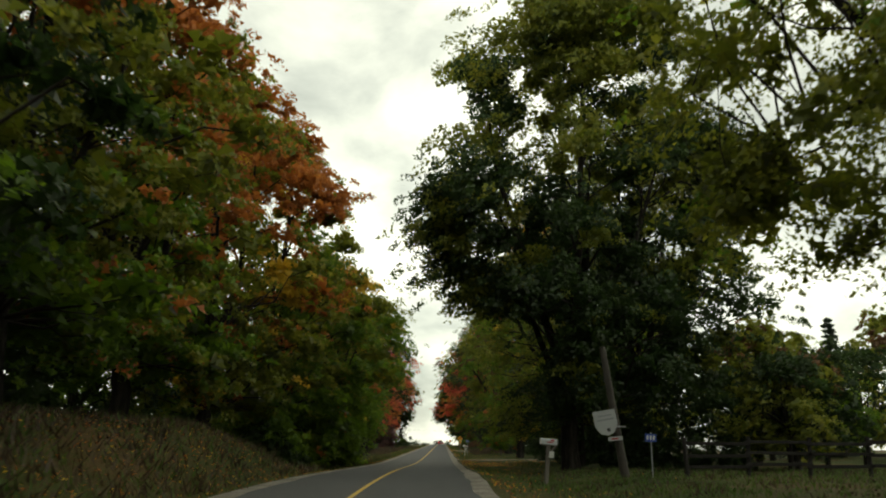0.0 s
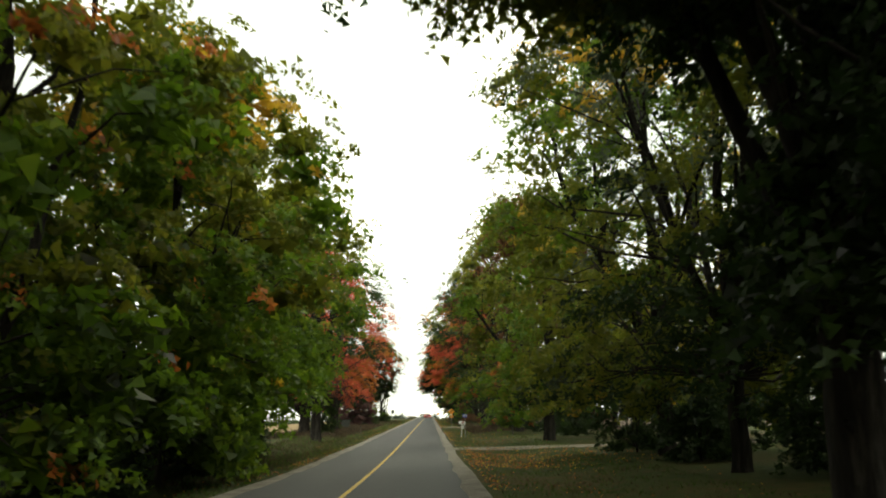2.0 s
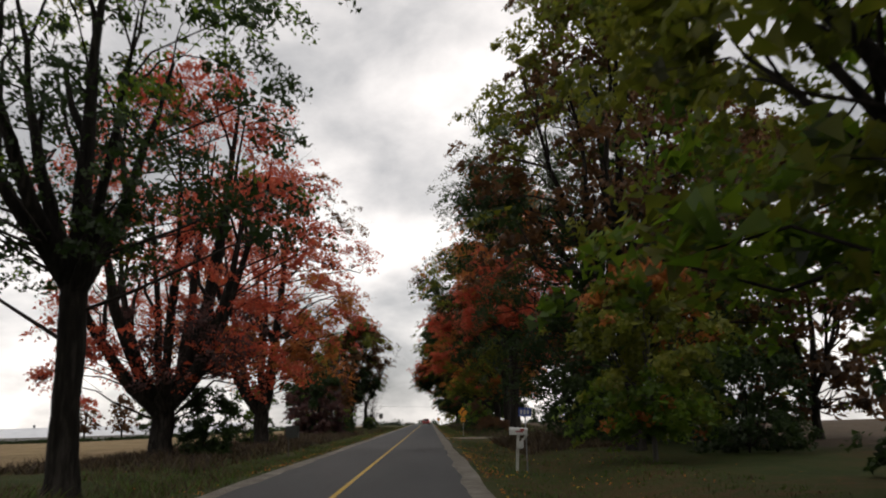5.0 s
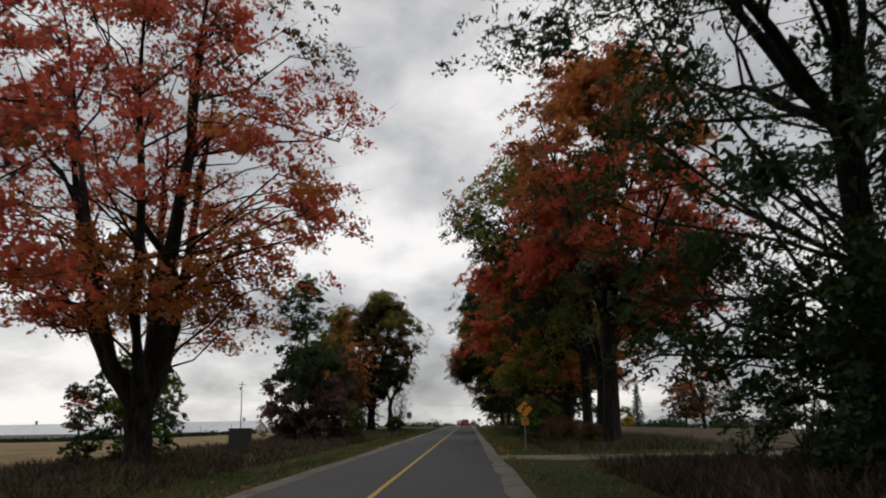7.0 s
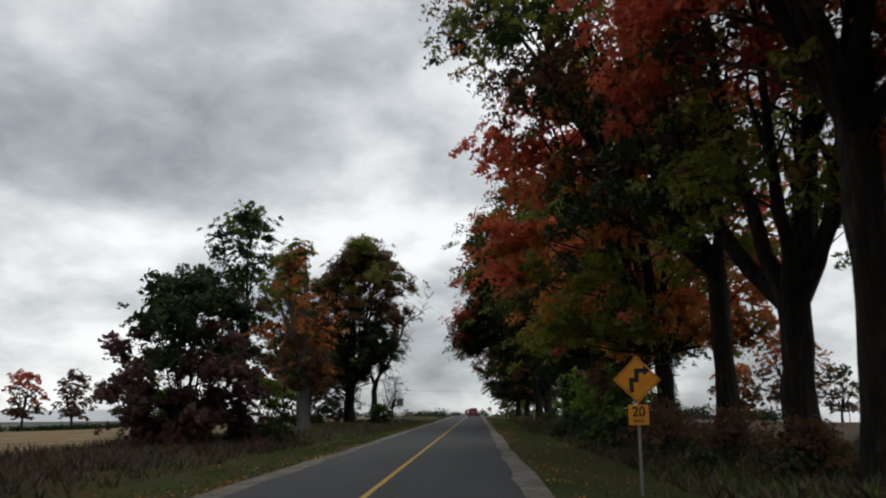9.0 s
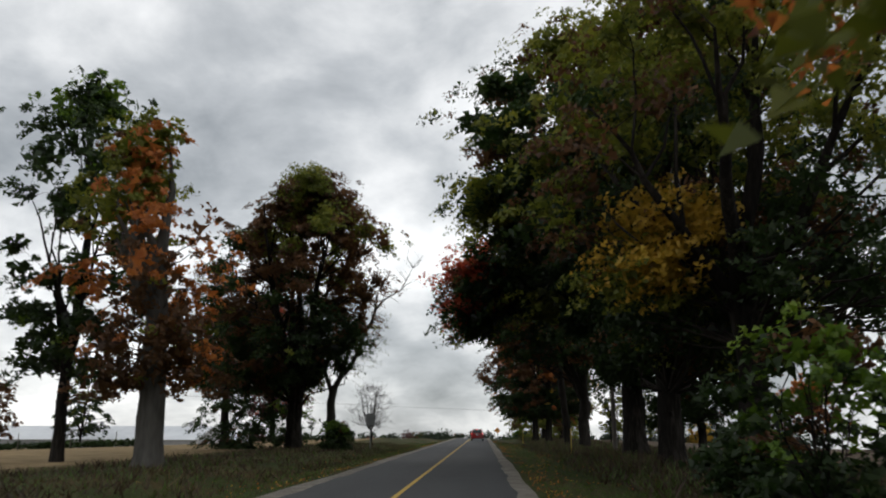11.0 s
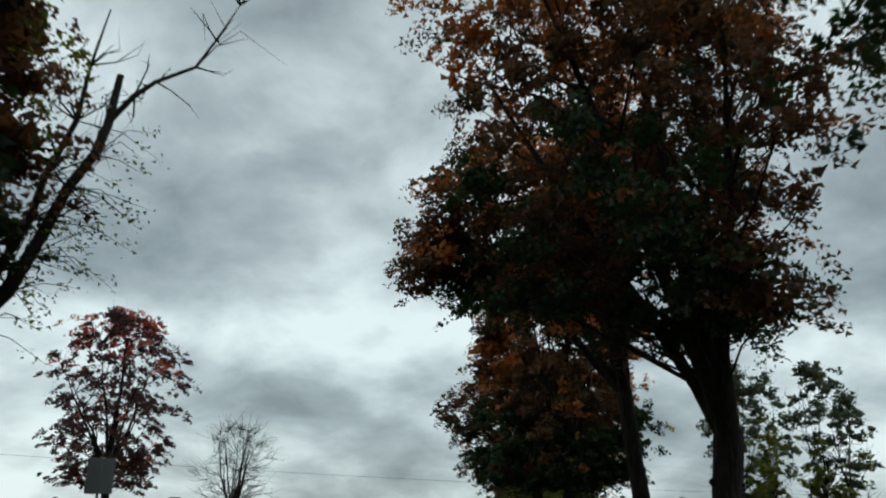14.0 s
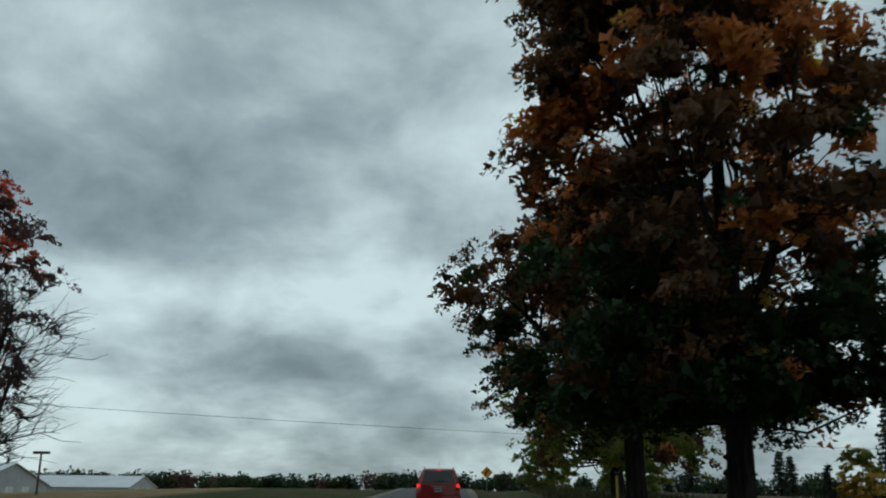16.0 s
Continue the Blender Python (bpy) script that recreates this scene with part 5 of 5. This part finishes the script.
    part("gate_strip", box_bm(-0.30, 0.30, -0.045, -0.027, 0.95, 0.985, bevel=0.005), CHROME, gate, "bright handle strip")
    part("high_brake_light", box_bm(-0.09, 0.09, 0.34, 0.40, 1.595, 1.625), TAIL, root, "lit high brake light")
    part("aerial", cyl_bm(0.006, 0.003, 0.35, 6, Matrix.Translation((0.0, 0.6, 1.66)) @ Matrix.Rotation(radians(25), 4, "X")), BLACK, root)
    part("exhaust_pipe", cyl_bm(0.035, 0.035, 0.25, 10, Matrix.Translation((0.5, -0.1, 0.30)) @ Matrix.Rotation(radians(-90), 4, "X")), GALV, root)
    for wx in (-0.80, 0.80):
        for wy in (0.80, 3.40):
            mt = Matrix.Translation((wx - 0.11, wy, 0.345)) @ Matrix.Rotation(radians(90), 4, "Y")
            wheel = part("wheel", cyl_bm(0.20, 0.20, 0.20, 16, mt), TRIM, root)
            tb = bmesh.new()
            bmesh.ops.create_cone(tb, cap_ends=True, segments=28, radius1=0.345, radius2=0.345, depth=0.22, matrix=mt @ Matrix.Translation((0, 0, 0.11)))
            bmesh.ops.bevel(tb, geom=[e for e in tb.edges if len(e.link_faces) == 2 and any(len(f.verts) > 4 for f in e.link_faces)], offset=0.04, segments=2, affect="EDGES")
            part("tyre", tb, RUBBER, wheel)
            part("rim", cyl_bm(0.23, 0.19, 0.02, 16, mt @ Matrix.Translation((0, 0, 0.215 if wx > 0 else -0.015))), CHROME, wheel)
    return root


suv(-0.75, 330.3)


def text_mesh(parent, words, size, m, mat, name="lettering", depth=0.003):
    cu = bpy.data.curves.new(name, "FONT")
    cu.body, cu.size, cu.extrude, cu.align_x, cu.align_y, cu.offset = words, size, depth, "CENTER", "CENTER", size * 0.02
    tmp = new("tmp_text", cu)
    me = bpy.data.meshes.new_from_object(tmp.evaluated_get(bpy.context.evaluated_depsgraph_get()))
    bpy.data.objects.remove(tmp)
    bpy.data.curves.remove(cu)
    me.materials.append(mat)
    ob = new(name, me)
    ob.parent, ob.matrix_local = parent, m
    return ob


FACE = Matrix.Rotation(radians(90), 4, "X")


def warning_sign(x, y, top, label, side=0.75, tab=True):
    """Amber diamond with a bent arrow, on a steel post, facing the oncoming driver."""
    z = float(ground_z(x, y))
    root = thing("warning_sign", (x, y, z), label, "road sign", "warning signs")
    part("post", box_bm(-0.03, 0.03, 0.015, 0.06, -0.3, top + 0.3, bevel=0.006), GALV, root)
    dia = Matrix.Translation((0, 0, top)) @ Matrix.Rotation(radians(45), 4, "Y")
    h = side / 2
    plate = part("plate", box_bm(-h, h, -0.012, 0.012, -h, h, m=dia), AMBER, root, "amber diamond plate")
    part("border", box_bm(-h * 0.93, h * 0.93, -0.0145, -0.0125, -h * 0.93, -h * 0.90, m=dia), BLACK, plate)
    part("border", box_bm(-h * 0.93, h * 0.93, -0.0145, -0.0125, h * 0.90, h * 0.93, m=dia), BLACK, plate)
    part("border", box_bm(-h * 0.93, -h * 0.90, -0.0145, -0.0125, -h * 0.90, h * 0.90, m=dia), BLACK, plate)
    part("border", box_bm(h * 0.90, h * 0.93, -0.0145, -0.0125, -h * 0.90, h * 0.90, m=dia), BLACK, plate)
    # reverse turn: up, right, up and right to the arrow head
    arrow = bmesh.new()
    k = side / 0.75
    for x0, x1, z0, z1 in ((-0.18, -0.08, -0.28, -0.06), (-0.18, 0.04, -0.06, 0.04), (-0.06, 0.04, 0.04, 0.15), (-0.06, 0.16, 0.15, 0.25)):
        add_box(arrow, x0 * k, x1 * k, -0.017, -0.013, top + z0 * k, top + z1 * k)
    tri = [arrow.verts.new((px * k, -0.017, top + pz * k)) for px, pz in ((0.15, 0.09), (0.30, 0.20), (0.15, 0.31))]
    tri2 = [arrow.verts.new((px * k, -0.013, top + pz * k)) for px, pz in ((0.15, 0.09), (0.30, 0.20), (0.15, 0.31))]
    arrow.faces.new(tri)
    arrow.faces.new(tri2[::-1])
    for i in range(3):
        arrow.faces.new((tri[i], tri[(i + 1) % 3], tri2[(i + 1) % 3], tri2[i]))
    part("arrow", arrow, BLACK, plate, "black bent arrow")
    if tab:
        c = top - side * 0.707 - 0.25
        small = part("speed_tab", box_bm(-0.225, 0.225, -0.012, 0.012, c - 0.225, c + 0.225, bevel=0.004), AMBER, root, "square amber advisory plate")
        text_mesh(small, "20", 0.30, Matrix.Translation((0, -0.014, c + 0.06)) @ FACE, BLACK, "numerals")
        text_mesh(small, "km/h", 0.11, Matrix.Translation((0, -0.014, c - 0.13)) @ FACE, BLACK, "lettering")
    return root


warning_sign(3.62, 185.6, 2.54, "amber reverse-turn warning sign with speed tab")
warning_sign(3.2, 391, 2.0, "amber warning sign at the far bend", 0.9, False)


def mailbox(x, y, label, turn, lift=0.0, white=True, tip=4, post_mat=None, wide=0.05, box_mat=None):
    post_mat, box_mat = post_mat or CREAM, box_mat or WHITE
    root = thing("mailbox", Matrix.Translation((x, y, float(ground_z(x, y)) - 0.2 + lift)) @ Matrix.Rotation(radians(turn), 4, "Z") @ Matrix.Rotation(radians(tip), 4, "Y"), label, "mailbox", "roadside mailboxes")
    post = part("post", box_bm(-wide, wide, -wide, wide, -lift - 0.1, 1.18, bevel=0.008), post_mat, root, "weathered wooden post")
    part("brace", box_bm(-0.04, 0.04, -0.03, 0.03, -0.25, 0.25, m=Matrix.Translation((0.13, 0, 0.98)) @ Matrix.Rotation(radians(40), 4, "Y")), post_mat, post)
    part("shelf", box_bm(-0.30, 0.34, -0.11, 0.11, 1.18, 1.21), post_mat, root)
    sec = []
    for xx in (-0.30, 0.32):
        ring = [(xx, -0.10, 1.212), (xx, 0.10, 1.212)]
        for i in range(9):
            a = radians(180 * i / 8)
            ring.append((xx, 0.10 * math.cos(a), 1.33 + 0.10 * math.sin(a)))
        sec.append(ring)
    box = part("box", loft(sec), box_mat, root, "white tunnel-shaped box")
    part("door", loft([[(p[0] - 0.012, p[1] * 1.05, 1.21 + (p[2] - 1.21) * 1.04) for p in sec[0]], [(p[0] - 0.002, p[1] * 1.05, 1.21 + (p[2] - 1.21) * 1.04) for p in sec[0]]]), CREAM, box)
    part("flag", box_bm(0.05, 0.20, -0.115, -0.105, 1.33, 1.40), AMBER if not white else RED, box, "small signal flag")
    part("name_bar", box_bm(-0.10, 0.16, -0.106, -0.101, 1.27, 1.31), RED, box, "faint red marking")
    part("paper_tube", box_bm(0.02, 0.2, -0.16, -wide - 0.002, 0.72, 0.96, bevel=0.02), WHITE, root, "white newspaper holder")
    return root


mailbox(3.9, 33.8, "greyed white mailbox on a brown wooden post", 8, 0.5, tip=5, post_mat=WOOD, wide=0.07, box_mat=SIDING)
mailbox(3.0, 122.8, "white mailbox on a leaning white post", -6, 0.24)


def number_sign(x, y, label, lift=0.0):
    root = thing("number_sign", (x, y, float(ground_z(x, y)) - 0.2 + lift), label, "sign", "blue number signs")
    part("post", box_bm(-0.02, 0.02, -0.02, 0.02, -max(lift, 0), 2.25), GALV, root)
    plate = part("plate", box_bm(-0.34, 0.10, -0.034, -0.022, 1.90, 2.20, m=Matrix.Rotation(radians(3), 4, "Y")), BLUE, root, "blue plate")
    for i in range(3):
        part("mark", box_bm(-0.28 + 0.12 * i, -0.21 + 0.12 * i, -0.038, -0.0345, 1.97, 2.13, m=Matrix.Rotation(radians(3), 4, "Y")), WHITE, plate, "white bar")


number_sign(3.4, 123.2, "small blue number sign on a steel post", 0.2)
number_sign(8.0, 34.2, "small blue number sign beside the fence", -0.35)


def leaning_pole(x, y):
    root = thing("leaning_pole", (x, y, float(ground_z(x, y)) - 0.4), "grey leaning wooden pole at the roadside", "pole")
    t = Tubes()
    t.add([(0, 0, 0), (-0.25, 0, 1.7), (-0.5, 0.05, 3.6), (-0.75, 0.1, 5.6)], [0.19, 0.165, 0.15, 0.12], 12, 0.03, np.random.default_rng(4))
    t.build("shaft", POLE, root)
    bm = loft([[(-0.45, d, 0.28), (-0.45, d, 0.9), (0.45, d, 0.9), (0.45, d, 0.28), (0.28, d, 0.0), (0.0, d, -0.10), (-0.28, d, 0.0)] for d in (-0.012, 0.012)])
    bm.transform(Matrix.Translation((-0.72, -0.22, 2.12)) @ Matrix.Rotation(radians(-10), 4, "Y"))
    board = part("shield_board", bm, SIDING, root, "white shield-shaped board")
    mk = Matrix.Translation((-0.72, -0.235, 2.12)) @ Matrix.Rotation(radians(-10), 4, "Y")
    part("mark", box_bm(-0.28, 0.28, -0.004, 0.0, 0.66, 0.72, m=mk), GALV, board, "faint grey bar")
    part("mark", box_bm(-0.34, 0.34, -0.004, 0.0, 0.50, 0.57, m=mk), GALV, board, "faint grey bar")
    part("emblem", cyl_bm(0.075, 0.05, 0.004, 12, mk @ Matrix.Translation((0.06, 0, 0.12)) @ Matrix.Rotation(radians(90), 4, "X")), TRIM, board, "dark emblem")
    part("bracket", box_bm(-0.55, 0.0, -0.20, -0.14, 2.35, 2.41), GALV, root)
    tab = part("tab", box_bm(-0.55, 0.02, -0.225, -0.205, 1.86, 2.02, m=Matrix.Rotation(radians(-5), 4, "Y")), SIDING, root, "small white tab")
    part("tab_mark", box_bm(-0.42, -0.14, -0.230, -0.226, 1.91, 1.97, m=Matrix.Rotation(radians(-5), 4, "Y")), RED, tab, "faint red bar")


leaning_pole(7.3, 35.6)


def rail_fence():
    root = thing("rail_fence", (9.6, 35.2, float(ground_z(9.6, 35.2))), "dark weathered wooden post-and-rail fence", "fence")
    g = np.random.default_rng(8)
    xs = [0, 2.4, 4.8, 7.2, 9.6, 12.0]
    for i, x in enumerate(xs):
        z = float(ground_z(9.6 + x, 35.2)) - float(ground_z(9.6, 35.2))
        part("post", cyl_bm(0.09, 0.08, 1.85, 9, Matrix.Translation((x, 0.05 * g.standard_normal(), z - 0.3)) @ Matrix.Rotation(radians(2 * g.standard_normal()), 4, "Y")), RAIL, root)
        if i < len(xs) - 1:
            for hz in (0.45, 0.9, 1.35):
                part("rail", box_bm(-0.12, 2.52, -0.03, 0.03, -0.065, 0.065, bevel=0.015, m=Matrix.Translation((x, -0.10, z + hz + 0.03 * g.standard_normal())) @ Matrix.Rotation(radians(0.8 * g.standard_normal()), 4, "Y")), RAIL, root)


rail_fence()


def barn(x, y, length, label):
    """Low-pitched long barn, its ridge running west from the gable."""
    z = float(ground_z(x - 20, y)) - 0.3
    root = thing("barn", (x, y, z), label, "barn", "white farm barns")
    w, e, rg = 13.5, 2.6, 6.3
    body = loft([[(d, -w, 0), (d, w, 0), (d, w, e), (d, 0, rg - 0.15), (d, -w, e)] for d in (0, -length)])
    part("hall", body, SIDING, root, "grey-white siding")
    for s in (-1, 1):
        n = 40
        for i in range(n):
            x0, x1 = 0.4 - i * (length + 0.8) / n, 0.4 - (i + 1) * (length + 0.8) / n + 0.03
            bm = bmesh.new()
            vs = [bm.verts.new(p) for p in ((x0, s * (w + 0.4), e - 0.05), (x1, s * (w + 0.4), e - 0.05), (x1, 0, rg), (x0, 0, rg))]
            up = [bm.verts.new(v.co + Vector((0, 0, 0.12))) for v in vs]
            bm.faces.new(vs)
            bm.faces.new(up[::-1])
            for a in range(4):
                bm.faces.new((vs[a], vs[(a + 1) % 4], up[(a + 1) % 4], up[a]))
            part("roof_sheet", bm, ROOF, root)
    for i in range(5):
        vx = -6 - i * (length - 12) / 4
        vent = part("roof_vent", cyl_bm(0.45, 0.45, 1.0, 10, Matrix.Translation((vx, 0, rg))), GALV, root)
        part("vent_cap", cyl_bm(0.7, 0.25, 0.35, 10, Matrix.Translation((vx, 0, rg + 1.0))), GALV, vent)
    for yy in (-7, -2, 3.5):
        part("door", box_bm(0.0, 0.06, yy, yy + 2.6, 0.1, 2.5), WHITE, root)
    return root


barn(-74, 443, 112, "long low barn with a pale metal roof")
barn(-107, 600, 95, "far low barn with a pale metal roof")


def utility_pole(x, y, h, label, arm=True, lean=0.0, r=0.15):
    root = thing("utility_pole", Matrix.Translation((x, y, float(ground_z(x, y)) - 0.4)) @ Matrix.Rotation(radians(lean), 4, "Y"), label, "utility pole", "utility poles")
    part("shaft", cyl_bm(r, r * 0.65, h, 12), WOOD, root)
    if arm:
        a = part("crossarm", box_bm(-0.9, 0.9, -0.06, 0.06, h - 0.75, h - 0.63), WOOD, root)
        for px in (-0.8, 0.0, 0.8):
            part("insulator", cyl_bm(0.05, 0.03, 0.16, 8, Matrix.Translation((px, 0, h - 0.63))), GALV, a)
        part("lamp_arm", box_bm(0.0, 1.2, -0.03, 0.03, h - 1.15, h - 1.09), GALV, root)
        part("transformer", cyl_bm(0.22, 0.22, 0.7, 12, Matrix.Translation((-0.35, 0, h - 2.1))), GALV, root, "grey transformer can")


utility_pole(-58.7, 356, 14, "wooden utility pole with a transformer can")
utility_pole(10.3, 272, 10.5, "pale wooden utility pole among the trees", False, -1.0, 0.2)
utility_pole(120, 456, 12.5, "far wooden utility pole in the field")
utility_pole(115.5, 436, 11.5, "far wooden utility pole in the field")
# overhead wire across the far field
wire = Tubes()
p0 = np.array([-58.7, 356, float(ground_z(-58.7, 356)) + 9.0])
p1 = np.array([120, 440, float(ground_z(120, 440)) + 9.0])
s = np.linspace(0, 1, 24)[:, None]
wire.add(p0 + (p1 - p0) * s - np.array([0, 0, 1]) * (6.0 * s * (1 - s)), np.full(24, 0.018), 4)
tagged(wire.build("overhead_wire", BLACK, None), "thin black overhead wire between utility poles", "wire")


def yard_post(x, y):
    root = thing("yard_lamp", (x, y, float(ground_z(x, y)) - 0.3), "short T-topped yard lamp post by the lane", "lamp post")
    part("post", cyl_bm(0.09, 0.07, 3.2, 10), WOOD, root)
    part("head", box_bm(-0.6, 0.6, -0.14, 0.14, 3.2, 3.4, bevel=0.03), TRIM, root)


yard_post(-30.3, 359)


def sign_back(x, y):
    root = thing("road_sign", (x, y, float(ground_z(x, y)) - 0.3), "grey back of a rectangular road sign", "road sign")
    part("post", box_bm(-0.035, 0.035, -0.06, -0.012, 0, 3.6), GALV, root)
    plate = part("plate", box_bm(-0.42, 0.42, -0.012, 0.012, 2.5, 3.55, bevel=0.004), GALV, root)
    for zz in (2.75, 3.3):
        part("stiffener", box_bm(-0.38, 0.38, -0.04, -0.013, zz - 0.02, zz + 0.02), GALV, plate)


sign_back(-10.4, 284.6)


def cabinet(x, y, w, h, label):
    root = thing("utility_box", (x, y, float(ground_z(x, y)) - 0.15), label, "utility box", "roadside utility boxes")
    part("body", box_bm(-w / 2, w / 2, -0.3, 0.3, 0, h, bevel=0.03), DARKBOX, root)
    part("lid", box_bm(-w / 2 - 0.04, w / 2 + 0.04, -0.34, 0.34, h, h + 0.07, bevel=0.02), DARKBOX, root)
    part("door", box_bm(-w / 2 + 0.06, w / 2 - 0.06, -0.315, -0.302, 0.1, h - 0.1), DARKBOX, root)


cabinet(-14.3, 290, 0.95, 1.45, "dark green steel utility box in the verge")
cabinet(-13.9, 182.6, 1.3, 1.5, "dark square box at the field edge")


def stake(x, y, h, mat, label):
    root = thing("marker_stake", (x, y, float(ground_z(x, y)) - 0.2), label, "marker post", "verge marker stakes")
    part("stake", cyl_bm(0.045, 0.04, h, 8), mat, root)
    part("tip", cyl_bm(0.05, 0.045, 0.12, 8, Matrix.Translation((0, 0, h))), BLACK, root)


YELLOW = material("yellow_plastic", [(0.45, 0.33, 0.03), (0.58, 0.42, 0.05)], 0.5, 6)
stake(6.6, 269, 2.1, YELLOW, "thin yellow marker stake in the grass")
stake(5.6, 326, 2.0, YELLOW, "thin yellow marker stake in the grass")
stake(-8.6, 146.5, 1.2, WOOD, "short weathered wooden post in weeds")
stake(-46, 300, 2.2, WOOD, "old wooden fence post in stubble")
stake(-52, 300, 2.0, WOOD, "old wooden fence post in stubble")
stake(-40, 298, 1.9, WOOD, "old wooden fence post in stubble")
